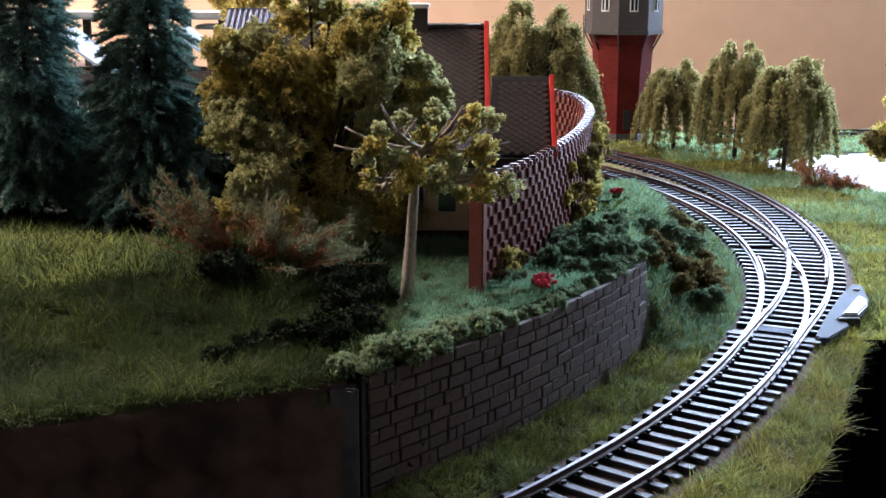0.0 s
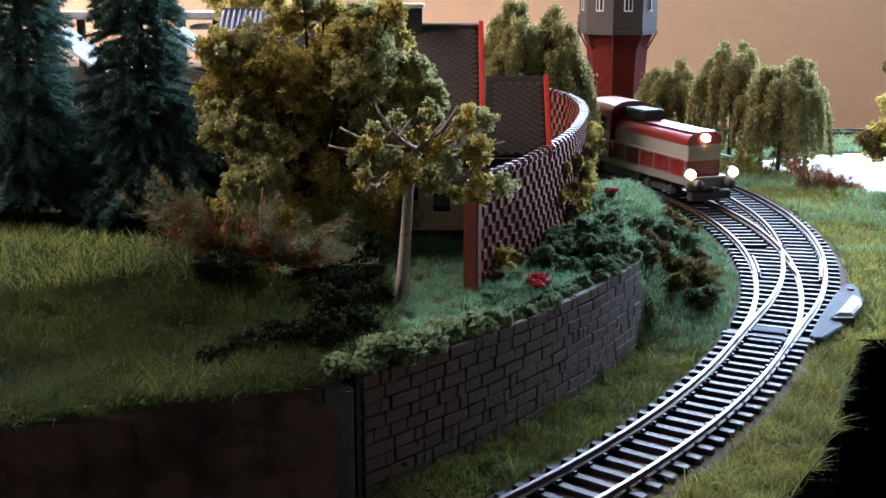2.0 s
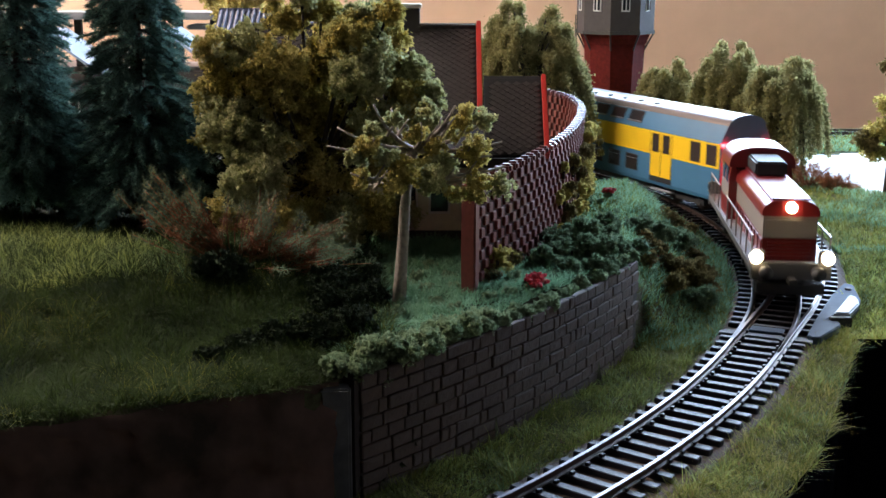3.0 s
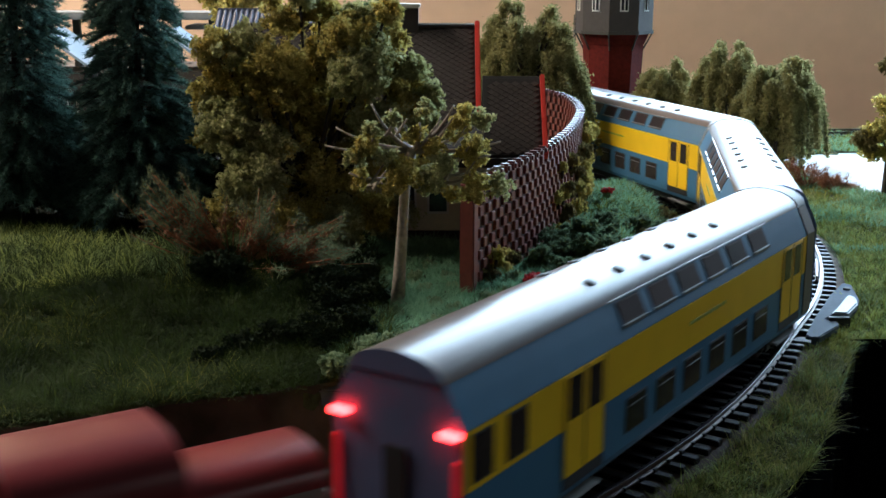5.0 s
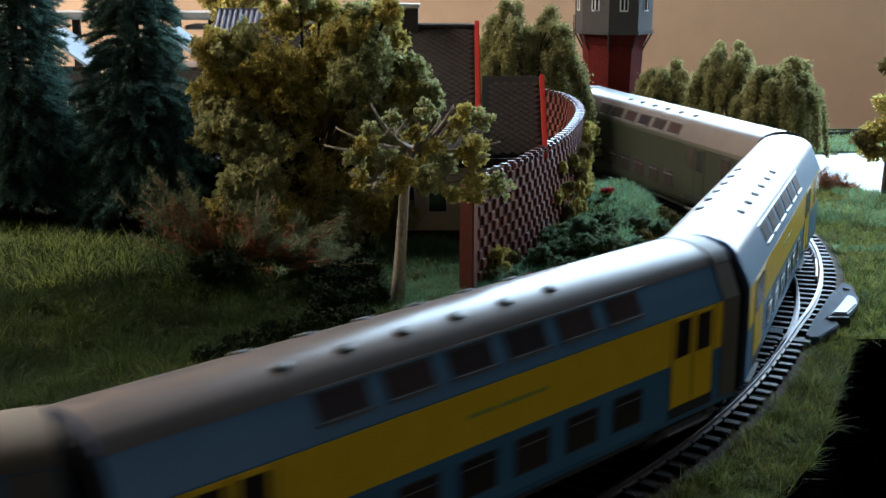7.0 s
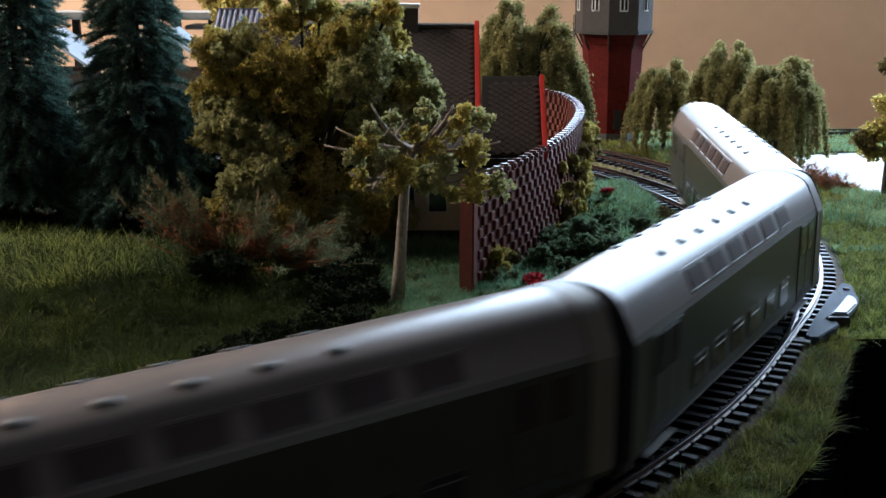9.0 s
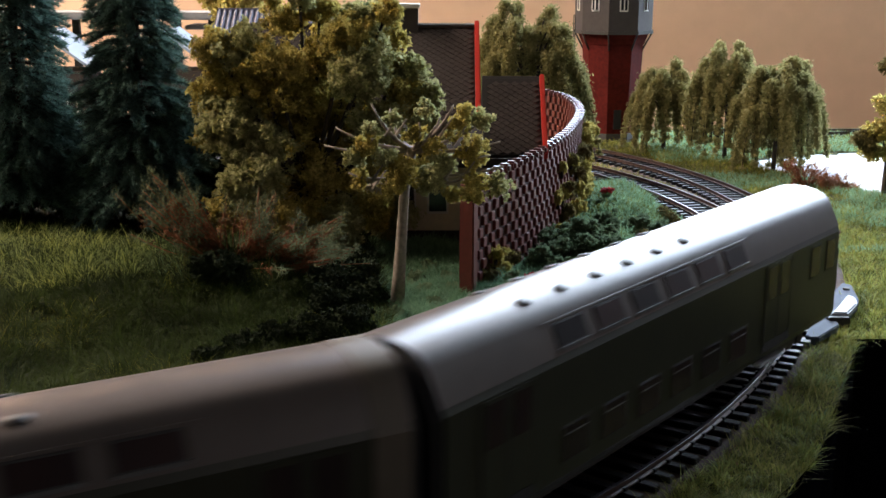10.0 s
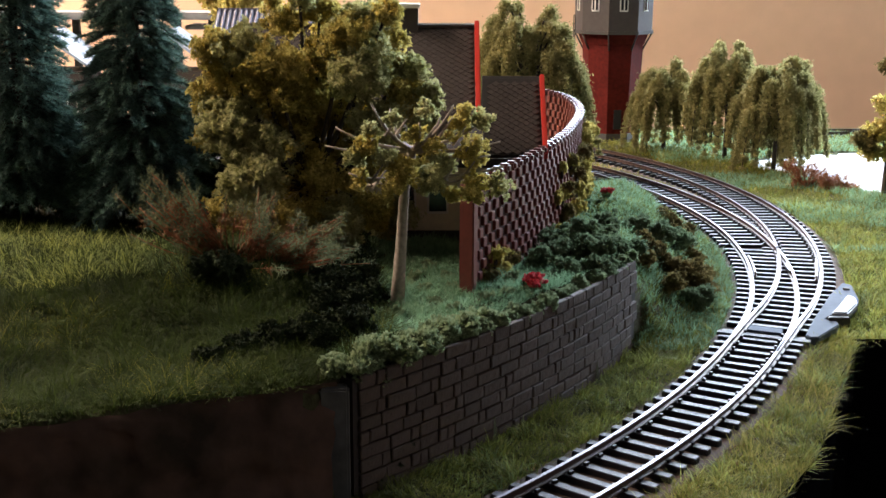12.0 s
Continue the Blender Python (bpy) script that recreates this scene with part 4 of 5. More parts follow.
def coach(length, yellow, front_end, rear_end, lit=True):
    """Runs along +x; 0 is its middle. front_end / rear_end: an outer end of the set, with two more windows beyond its door."""
    inset = 5.0 if length == LE else 0.0
    x_front = length / 2 - (inset if front_end else 2.0)
    x_rear = -length / 2 + (inset if rear_end else 2.0)
    mid = (x_rear + 98.5) if front_end else (x_front - 98.5) if rear_end else 0.0
    c = thing("double_deck_coach", "blue and yellow double-deck model coach with silver roof" if yellow else "dark green double-deck model coach with pale grey roof",
              "railway coach", group="yellow coaches" if yellow else "green coaches")
    body, roof = (M_BLUE, M_SILVER) if yellow else (M_GREEN, M_PALEGREY)
    end_mat = M_NAVY if yellow else M_BLACK
    piece("body", prism("body", [p for p in PROFILE if p[1] <= 48.3], x_rear, x_front, [body, end_mat], lambda z: 0), c)
    low = 48.0 if yellow else 40.6
    edge = [(side_y(low), low)] + [p for p in HALF_PROFILE if p[1] > low + 0.1]
    arc = [(-y, z) for y, z in edge] + [(0, 53.2)] + edge[::-1]
    arc = [(y * 1.012, z + 0.12) for y, z in arc]
    piece("roof", prism("roof", arc, x_rear - 0.4, x_front + 0.4, [roof, end_mat], lambda z: 0, rounded=True), c)
    # two rows of oval roof vents
    vent = cyl("roof_vent", M_UNDER, 2.7, 2.2, 1.0, 14, Matrix.Diagonal((1.0, 0.62, 1, 1)))
    for side in (-1, 1):
        for k in range(6):
            piece("roof_vent", vent, c, put(mid + 15 + (k - 2.5) * 16.4, side * 6.4, 52.3, -side * 14), "")
    for e, outer, ex in ((1, front_end, x_front), (-1, rear_end, x_rear)):
        if outer:
            piece("end_door", box("end_door", M_BLACK, min(ex, ex + e * 0.8), max(ex, ex + e * 0.8), -2.9, 2.9, 20, 33, 0.2), c)
            for side in (-1, 1):
                a, b = sorted((ex, ex + e * 1.8))
                piece("tail_lamp", box("tail_lamp", M_LAMPRED if lit else M_LOCORED, a, b, side * 13.6 - 2.3, side * 13.6 + 2.3, 37.4, 39.0, 0.3), c, None, "glowing red tail lamp" if lit else "unlit red tail lamp")
                # strip added for the red lamplight that spills at the end's corners
                piece("corner_glow", box("corner_glow", M_DIMRED if lit else M_BLACK, a, b - 0.7, side * 14.9 - 0.8, side * 14.9 + 0.8, 17.0, 33.0, 0.3), c, None, "added strip for the faint red glow at the corner" if lit else "")
                piece("buffer_lamp", box("buffer_lamp", M_DIMRED if lit else M_BLACK, a, b, side * 10.5 - 1.6, side * 10.5 + 1.6, 13.0, 15.2, 0.3), c, None, "dim red lower lamp" if lit else "")
                piece("buffer", cyl("buffer", M_UNDER, 1.6, 1.6, 4.0, 10, Matrix.Translation((ex + e * 1.6, side * 10.0, 10.6)) @ Matrix.Rotation(radians(90), 4, "Y")), c)
            piece("coupling", box("coupling", M_UNDER, min(ex, ex + e * 5), max(ex, ex + e * 5), -2, 2, 7.2, 9.8, 0.3), c)
        else:
            inner = [(y * 0.93, 9 + (z - 9) * 0.965) for y, z in PROFILE]
            x0, x1 = sorted((ex, e * (length / 2 + 0.2)))
            piece("gangway", prism("gangway", inner, x0, x1, [M_BLACK, M_BLACK]), c)
            # pale band round the body beside the gangway
            wide = 5.0 if e > 0 else 8.5
            a, b = sorted((ex - e * wide, ex - e * 0.3))
            for side in (-1, 1):
                if e < 0:
                    piece("corner_panel", panel("corner_panel", M_BAND, a, b, 10.6, 39.0, side, 0.3, 0.7), c, None, "beige-grey corner panel")
                    piece("corner_panel", panel("corner_panel_slope", M_BAND, a, b, 39.0, 47.9, side, 0.3, 0.7), c, None, "beige-grey corner panel")
            if e < 0:
                piece("roof_band", prism("roof_band", [(y * 1.012, z + 0.25) for y, z in arc], a, b, [M_BAND, M_BAND], lambda z: 0, rounded=True), c, None, "beige-grey band across the roof's end")
    for e, outer in ((1, front_end), (-1, rear_end)):
        bogie(c, (x_front - 34 if e > 0 else x_rear + 34) if outer else e * (length / 2 - 22))
    piece("underframe", box("underframe", M_UNDER, mid - 62, mid + 62, -12, 12, 4.6, 9.2, 0.4), c)
    doors = (mid + 75.5, mid - 75.5)
    for side in (-1, 1):
        if yellow:
            piece("band", panel("band", M_YELLOW, x_rear + 0.6, x_front - 0.6, 25.6, 38.6, side, 0.10), c, None, "yellow band")
            for x0, x1 in ((-14, -10.5), (-9.5, 3), (4, 13)):
                piece("lettering", panel("lettering", M_LETTER, mid + x0, mid + x1, 32.3, 33.3, side, 0.22), c, None, "plain green lettering bar")
        for x in doors:
            d = piece("door", panel("door", M_YELLOW if yellow else M_GREEN, x - 10.3, x + 10.3, 13.6, 38.4, side, 0.22), c)
            for k in (-1, 1):
                piece("pane", panel("door_pane", M_PANELOW, x + k * 5.0 - 3.3, x + k * 5.0 + 3.3, 27.2, 37.4, side, 0.34), d)
                piece("edge", panel("door_edge", M_UNDER, x + k * 10.1 - 0.2, x + k * 10.1 + 0.2, 13.6, 38.4, side, 0.30), d)
            piece("gap", panel("gap", M_BLACK, x - 0.25, x + 0.25, 13.6, 38.4, side, 0.30), d)
            piece("step", box("step", M_CONCRETE, x - 10, x + 10, side * 14.4 - 1.5, side * 14.4 + 1.5, 5.6, 6.4, 0.2), c)
            piece("sill", panel("sill", M_BLACK, x - 10.3, x + 10.3, 10.6, 13.5, side, 0.2), c)
        for k in range(6):
            x = mid + (k - 2.5) * 18.6
            w = piece("window", panel("window", M_UNDER, x - 6.2, x + 6.2, 13.8, 23.0, side, 0.16), c)
            piece("pane", panel("pane", M_PANELOW, x - 5.7, x + 5.7, 14.3, 22.5, side, 0.26), w)
            piece("top_rail", panel("top_rail", M_BRIGHT, x - 5.0, x + 5.0, 20.6, 20.9, side, 0.36), w)
            w = piece("window", panel("upper_window", M_UNDER, x - 6.9, x + 6.9, 42.2, 47.6, side, 0.20 if yellow else 0.45), c)
            piece("pane", panel("upper_pane", M_PANEUP, x - 6.4, x + 6.4, 42.6, 47.2, side, 0.30 if yellow else 0.55), w)
            ledge = [(x + dx, side * (side_y(42.0) + o), 42.0 + dz) for dx in (-6.8, 6.8) for o, dz in ((-0.3, -0.5), (0.75, -0.5), (0.75, 0.25), (-0.3, 0.25))]
            piece("ledge", mesh_of("ledge", ledge, [[0, 1, 2, 3], [7, 6, 5, 4], [0, 4, 5, 1], [1, 5, 6, 2], [2, 6, 7, 3], [3, 7, 4, 0]], M_BRIGHT), w)
        if front_end or rear_end:
            e = 1 if front_end else -1
            for dx in (107.0, 121.0):
                x = mid + e * dx
                w = piece("window", panel("window", M_UNDER, x - 4.4, x + 4.4, 26.8, 37.6, side, 0.16), c)
                piece("pane", panel("pane", M_PANELOW, x - 3.9, x + 3.9, 27.3, 37.1, side, 0.26), w)
        piece("gutter", panel("gutter", M_BRIGHT if yellow else roof, mid - 57, mid + 57, 48.0, 48.35, side, 0.55), c)
    return c


def arch(half_wide, z0, z1, n=16):
    """A rounded roof line from one side to the other."""
    out = []
    for k in range(n + 1):
        a = math.pi * (1 - k / n)
        c, q = math.cos(a), math.sin(a)
        out.append((half_wide * math.copysign(abs(c) ** 0.72, c), z0 + (z1 - z0) * q ** 0.72))
    return out


def locomotive():
    """Long bonnet towards +x; 0 is its middle."""
    l = thing("diesel_locomotive", "red and cream model diesel locomotive with glowing headlights", "locomotive")
    piece("frame", box("frame", M_FRAMEGREY, -76, 76, -15.5, 15.5, 10.5, 14.0, 0.4), l)
    piece("buffer_beam", box("buffer_beam", M_FRAMEGREY, 75.6, 78.2, -15.5, 15.5, 8.0, 15.0, 0.5), l)
    piece("buffer_beam", box("buffer_beam_rear", M_FRAMEGREY, -78.2, -75.6, -15.5, 15.5, 8.0, 15.0, 0.5), l)
    for nm, x0, x1 in (("long_bonnet", -12, 70), ("short_bonnet", -68, -36)):
        lower = [(-10.5, 14.0), (-10.5, 23.0), (10.5, 23.0), (10.5, 14.0)]
        b = piece(nm, prism(nm, lower, x0, x1, [M_LOCORED, M_LOCORED]), l)
        mid = [(-10.5, 23.0), (-10.5, 32.0), (10.5, 32.0), (10.5, 23.0)]
        piece("cream_stripe", prism("cream_stripe", mid, x0 + 0.05, x1 - 0.05, [M_LOCOGREY, M_LOCOGREY]), b)
        piece("bonnet_top", prism("bonnet_top", arch(11.2, 32.0, 38.6), x0, x1, [M_LOCORED, M_LOCORED], None, True), b)
        sgn = 1 if nm == "long_bonnet" else -1
        xe = x1 if sgn > 0 else x0
        a0, a1 = sorted((xe, xe + sgn * 0.6))
        piece("grille", box("grille", M_LOCOGREY, a0, a1, -9.8, 9.8, 23.6, 30.5, 0.1), b)
        for k in range(5):
            z = 15.5 + k * 1.4
            piece("slat", box("slat", M_LOCORED, a0, a1 + (0.3 if sgn > 0 else 0), -8.5, 8.5, z, z + 0.7), b)
        nx = int((x1 - x0) / 9)
        for k in range(nx):
            for s in (-1, 1):
                x = x0 + 5 + k * 9
                piece("louvre", box("louvre", M_LOCORED, x - 3.3, x + 3.3, s * 10.7 - 0.25, s * 10.7 + 0.25, 15.5, 22.2, 0.1), b)
    piece("roof_panel", box("roof_panel", M_LOCOTOP, -11, 69, -7.8, 7.8, 38.2, 39.0, 0.3), l)
    piece("exhaust_box", box("exhaust_box", M_BLACK, -8.8, 16.5, -6.8, 6.8, 38.9, 45.2, 0.8), l)
    cab = [(-14.2, 14.0), (-14.2, 33.0), (-13.2, 40.4), (-8.5, 44.2), (-4.0, 45.6), (4.0, 45.6), (8.5, 44.2), (13.2, 40.4), (14.2, 33.0), (14.2, 14.0)]
    cb = piece("cab", prism("cab", cab, -37, -11, [M_LOCORED, M_LOCORED], None), l)
    piece("cab_roof", prism("cab_roof", arch(14.8, 38.6, 48.0), -39, -9, [M_LOCOTOP, M_LOCOTOP], None, True), cb)
    for x, d in ((-11, 1), (-37, -1)):
        for s in (-1, 1):
            a0, a1 = sorted((x, x + d * 0.4))
            piece("windscreen", box("windscreen", M_GLASS, a0, a1, s * 7 - 4.4, s * 7 + 4.4, 37.2, 42.8, 0.15), cb)
    for s in (-1, 1):
        for x in (-30, -19):
            piece("side_window", box("side_window", M_GLASS, x - 3.6, x + 3.6, s * 14.0 - 0.35, s * 14.0 + 0.35, 30.5, 38, 0.2), cb)
        piece("cream_stripe", box("cab_stripe", M_LOCOGREY, -36.9, -11.1, s * 14.25 - 0.12, s * 14.25 + 0.12, 23, 30), cb)
    for x, s in ((77.6, -1), (77.6, 1), (-77.6, -1), (-77.6, 1)):
        e = 1 if x > 0 else -1
        piece("headlight" if e > 0 else "tail_lamp", cyl("headlight", M_LAMPWHITE if e > 0 else M_BLACK, 2.5, 2.5, 2.2, 14, Matrix.Translation((x + e * 0.6, s * 13.7, 17.2)) @ Matrix.Rotation(radians(90), 4, "Y")), l)
        piece("lamp_housing", box("lamp_housing", M_FRAMEGREY, x - 2.6, x + 0.6, s * 13.2 - 2.7, s * 13.2 + 2.7, 14, 20, 0.6), l)
        piece("buffer", cyl("buffer", M_UNDER, 2.6, 2.6, 5.0, 14, Matrix.Translation((x + e * 3.2, s * 10, 11.5)) @ Matrix.Rotation(radians(90), 4, "Y")), l)
    piece("headlight", cyl("top_light", M_LAMPWHITE, 2.2, 2.2, 1.6, 14, Matrix.Translation((70.6, 0, 35.6)) @ Matrix.Rotation(radians(90), 4, "Y")), l)
    for s in (-1, 1):
        bm = bmesh.new()
        for x in list(range(-6, 76, 16)) + [-40, -56, -72]:
            add_box(bm, x - 0.3, x + 0.3, s * 15 - 0.3, s * 15 + 0.3, 13, 25)
        add_box(bm, -10, 75, s * 15 - 0.3, s * 15 + 0.3, 24.6, 25.2)
        add_box(bm, -75, -38, s * 15 - 0.3, s * 15 + 0.3, 24.6, 25.2)
        piece("handrail", bm_mesh("handrail", bm, M_LOCOGREY), l)
    for x in (-44, 44):
        bogie(l, x)
    piece("fuel_tank", box("fuel_tank", M_UNDER, -22, 22, -12, 12, 4.4, 10.4, 0.6), l)
    piece("coupler", box("coupler", M_UNDER, 77, 84, -1.6, 1.6, 7, 9.6, 0.3), l)
    piece("snow_plough", box("snow_plough", M_UNDER, 74, 79, -13, 13, 2.2, 7.0, 0.5), l)
    return l


TRAIN = []   # thing, front pivot, rear pivot and middle, all behind the front of the first coach
TRAIN.append((locomotive(), -130, -42, -86))
off = 0.0
for i, (L, yel, fe, re_) in enumerate(((LF, True, True, False), (LM, True, False, False), (LM, True, False, False), (LE, True, False, True),
                                      (LE, False, True, False), (LM, False, False, False), (LF, False, False, True))):
    TRAIN.append((coach(L, yel, fe, re_, i < 6), off + (38 if fe else 1), off + L - (38 if re_ else 1), off + L / 2))
    off += L


def on_line(f, r, m):
    xf, yf, _ = track_point(f)
    xr, yr, _ = track_point(r)
    k = (f - m) / (f - r)
    return put(xf + (xr - xf) * k, yf + (yr - yf) * k, 0, 0, 0, math.degrees(math.atan2(yf - yr, xf - xr)))


def motions():
    for ob, f, r, m in TRAIN:
        rows = []
        for k in range(0, 81):
            t = 12.0 * k / 80
            s = head(t)
            rows.append((t, on_line(s - f, s - r, s - m)))
        walk(ob, rows)


# ---- turnout: frog, check rails, points, motor ----
def turnout():
    t = thing("turnout", "model railway turnout with steel points, frog and check rails", "turnout")
    slim = [(u * 0.7, z) for u, z in RAIL]
    # long sleepers under both routes
    s = -14.0
    while s > -150:
        xa, ya, ha = track_point(s, -15)
        e = s - B0
        xb, yb, hb = branch_point(e, 15)
        L = math.hypot(xb - xa, yb - ya)
        me = box("long_sleeper", M_SLEEPER, -1.5, 1.5, 0, L, -4.6, -2.42, 0.25)
        piece("long_sleeper", me, t, put(xa, ya, 0.03, 0, 0, math.degrees(math.atan2(yb - ya, xb - xa)) - 90))
        s -= 7.6
    # check rails beside the outer rails
    for fn, off, s0, s1 in ((track_point, -7.0, -120, -84), (branch_point, 7.0, -150, -114)):
        pts = [fn(k, off) for k in np.arange(s0, s1, 4.0)]
        piece("check_rail", rail_mesh("check_rail", pts, slim), t)
    # tie bar and its cover between the points
    x, y, h = track_point(2)
    piece("tie_bar", box("tie_bar", M_BLACK, -1.6, 1.6, -16, 17, -3.2, -1.9, 0.2), t, put(x, y, 0, 0, 0, math.degrees(h)))
    piece("cover", box("cover", M_MOTOR, -3.2, 3.2, -6.2, 6.2, -2.4, -1.6, 0.3), t, put(*track_point(-6)[:2], 0, 0, 0, math.degrees(h)), "grey cover plate")
    # frog nose of bright metal
    fx, fy, fh = track_point(-100, 8.3)
    piece("frog", box("frog", M_RAIL_TOP, -7, 7, -1.0, 1.0, -1.6, -0.05, 0.3), t, put(fx, fy, 0, 0, 0, math.degrees(fh) + 4), "bright metal frog")


turnout()


def plate(name, mat_, outline, z0, z1, bevel):
    """A flat plate with the given outline, standing between two heights."""
    bm = bmesh.new()
    fc = bm.faces.new([bm.verts.new((x, y, z0)) for x, y in outline])
    r = bmesh.ops.extrude_face_region(bm, geom=[fc])
    bmesh.ops.translate(bm, vec=(0, 0, z1 - z0), verts=[v for v in r["geom"] if isinstance(v, bmesh.types.BMVert)])
    bmesh.ops.recalc_face_normals(bm, faces=bm.faces)
    bmesh.ops.bevel(bm, geom=bm.edges[:], offset=bevel, segments=2, affect="EDGES")
    return bm_mesh(name, bm, mat_)


def motor():
    m = thing("point_motor", "grey plastic point motor housing beside the turnout", "point motor", (149, 457, -5))
    base = [(-18.4, -37), (-17.5, -40), (-14.5, -40), (-2.3, -24.5), (-1.5, -20), (-5, -17), (-1.5, -12), (5.2, -11), (13.3, 2.6), (16.8, 11), (21.4, 34), (18.4, 37), (8, 19.4), (-9.6, -17)]
    piece("base_plate", plate("base_plate", M_MOTOR, base, 1.0, 4.0, 0.4), m)
    # raised lid shaped as the motor's lit area, that light put into paler grey
    lid = [(-2.6, -16), (3.4, -16.5), (11.2, -3.5), (13.6, 5.6), (11.8, 10), (2, -8.2)]
    piece("housing", plate("housing", M_MOTORLIT, lid, 3.6, 6.4, 0.6), m, None, "raised motor lid, paler grey for the light on it")
    piece("slot", box("slot", M_BLACK, -4.5, 3.5, -19.4, -16.6, 1.2, 5.2, 0.3), m)
    piece("screw", cyl("screw", M_BLACK, 1.4, 1.4, 0.8, 10, Matrix.Translation((16.6, 26.0, 4.2))), m)


motor()


# ---- shrubs and flowers ----
def shrub(x, y, z, r, seed, mat_=None, label="dark green foam shrub on the garden slope", group="garden shrubs", dens=5200, crumb=0.40):
    s = thing("shrub", label, "shrub", (x, y, z), group=group)
    r = r * 1.3
    g = np.random.default_rng(seed)
    cl = [(g.uniform(-0.5, 0.5) * r, g.uniform(-0.5, 0.5) * r, r * g.uniform(0.3, 0.8), r * g.uniform(0.5, 0.75)) for _ in range(4)]
    pts = np.concatenate([foam_ball(c[:3], c[3], int(dens * (c[3] / 10) ** 2) + 420, lumps=10, seed=seed * 7 + i) for i, c in enumerate(cl)])
    pts = pts[pts[:, 2] > -1.0]
    piece("foliage", crumbs("foliage", pts, crumb, mat_ or M_SHRUB), s)
    piece("stem", limb_mesh("stem", [[(0, 0, -2, 0.7), (0.3, 0, r * 0.4, 0.5), (0, 0.4, r * 0.7, 0.3)]], M_BARKDARK, 5), s)
    return s


def shrubs():
    k = 0
    for x, y, z, r in ((40, 424, 27, 6.5), (48, 430, 28, 7), (57, 437, 28, 6.5), (61, 418, 27, 6), (41, 394, 27, 5), (50, 397, 27, 5.5), (57, 405, 24, 5), (34, 402, 27, 6),
                       (64, 465, 25, 6.5), (70, 440, 22, 5), (54, 415, 27, 6.5), (44, 410, 27, 6), (36, 384, 26.5, 4), (29, 372, 27, 3.2)):
        k += 1
        shrub(x, y, z, r, 100 + k)
    for x, y, r in ((80, 484, 4.6), (82, 468, 4.6), (91, 470, 5), (106, 530, 5), (113, 560, 4.6), (107, 500, 5), (100, 462, 5), (86, 453, 4.6), (97, 480, 5), (99, 508, 4.6),
                    (104, 545, 5.0), (78, 452, 4.5), (89, 488, 5.2), (108, 515, 5.2), (102, 474, 5.4)):
        z = float(ground_z(x, y)) - 0.5
        k += 1
        shrub(x, y, z + 0.6, r * 1.25, 100 + k, M_BROWNFOAM if k % 3 else M_SHRUB, "brownish green foam shrub on the railway slope")
    for x, y, z, r in ((74, 534, 21, 4.6), (67, 521, 22, 4.2), (79, 519, 17, 4.2), (74, 556, 19, 4.4)):
        k += 1
        shrub(x, y, z, r, 100 + k, None, "dark foam shrub below the brick fence")
    # creeping foam along the lip of the wall and round its end
    for i in range(26):
        s = i / 25
        a = radians(-44.6 + 18.4 * s)
        r = WALL_R - 2.0 - 2.5 * random.Random(i).random()
        k += 1
        if i in (19, 21):
            continue
        shrub(LOW_C[0] + r * math.cos(a), LOW_C[1] + r * math.sin(a), 26.3, (3.4 if s < 0.42 else 2.6) + (3.0 if s < 0.42 else 0.8) * random.Random(i + 50).random(), 100 + k, M_CREEPER,
              "low grey-green foam creeping over the wall's top", "wall creepers")
    # growth down the wall's end: grey-green above, shade put into the colour below 12
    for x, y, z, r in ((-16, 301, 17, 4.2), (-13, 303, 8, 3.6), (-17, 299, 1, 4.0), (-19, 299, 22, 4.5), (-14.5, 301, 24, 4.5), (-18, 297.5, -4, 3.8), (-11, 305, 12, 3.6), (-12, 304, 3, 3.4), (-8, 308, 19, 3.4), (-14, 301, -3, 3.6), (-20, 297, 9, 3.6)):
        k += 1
        shrub(x, y, z, r, 100 + k, M_CREEPER if z > 12 else M_SHADEDSHRUB, "foam hanging down the wall's end, lower clumps darkened for shade", "wall creepers")
    # bank clumps whose near-black green stands in for the shadow under the tree
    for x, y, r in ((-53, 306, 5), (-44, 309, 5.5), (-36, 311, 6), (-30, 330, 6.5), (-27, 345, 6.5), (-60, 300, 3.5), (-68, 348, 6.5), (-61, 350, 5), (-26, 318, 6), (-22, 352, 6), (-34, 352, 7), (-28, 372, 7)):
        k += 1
        shrub(x, y, float(ground_z(x, y)), r * 1.05, 100 + k, M_SHADEDSHRUB, "foam undergrowth on the bank, its green darkened for shade", "bank shrubs")
    for x, y, r in ((-6, 372, 2.4), (-2, 358, 2.0), (3, 350, 2.2), (-9, 384, 2.6), (1, 384, 2.4), (14, 356, 2.0), (-4, 398, 2.6), (-14, 344, 2.4), (8, 344, 1.8), (20, 360, 2.2), (22, 372, 2.4), (3, 372, 1.8)):
        k += 1
        shrub(x, y, float(ground_z(x, y)) - 0.5, r, 100 + k, M_CREEPER, "small light green foam tuft in the terrace grass", "terrace tufts")
    # thicket behind the spruces, in the foam colour darkened for shade
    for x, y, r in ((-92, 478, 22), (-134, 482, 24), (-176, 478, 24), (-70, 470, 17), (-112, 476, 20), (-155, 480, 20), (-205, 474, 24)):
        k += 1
        shrub(x, y, float(ground_z(x, y)), r, 100 + k, M_SHADEDSHRUB, "tall foam thicket behind the spruces, in shade-darkened green", "thicket", dens=2400, crumb=0.7)
    # vines on the outer face of the fence, thickest where it bends away
    gv = random.Random(17)
    line = spline(FENCE, 3.0)
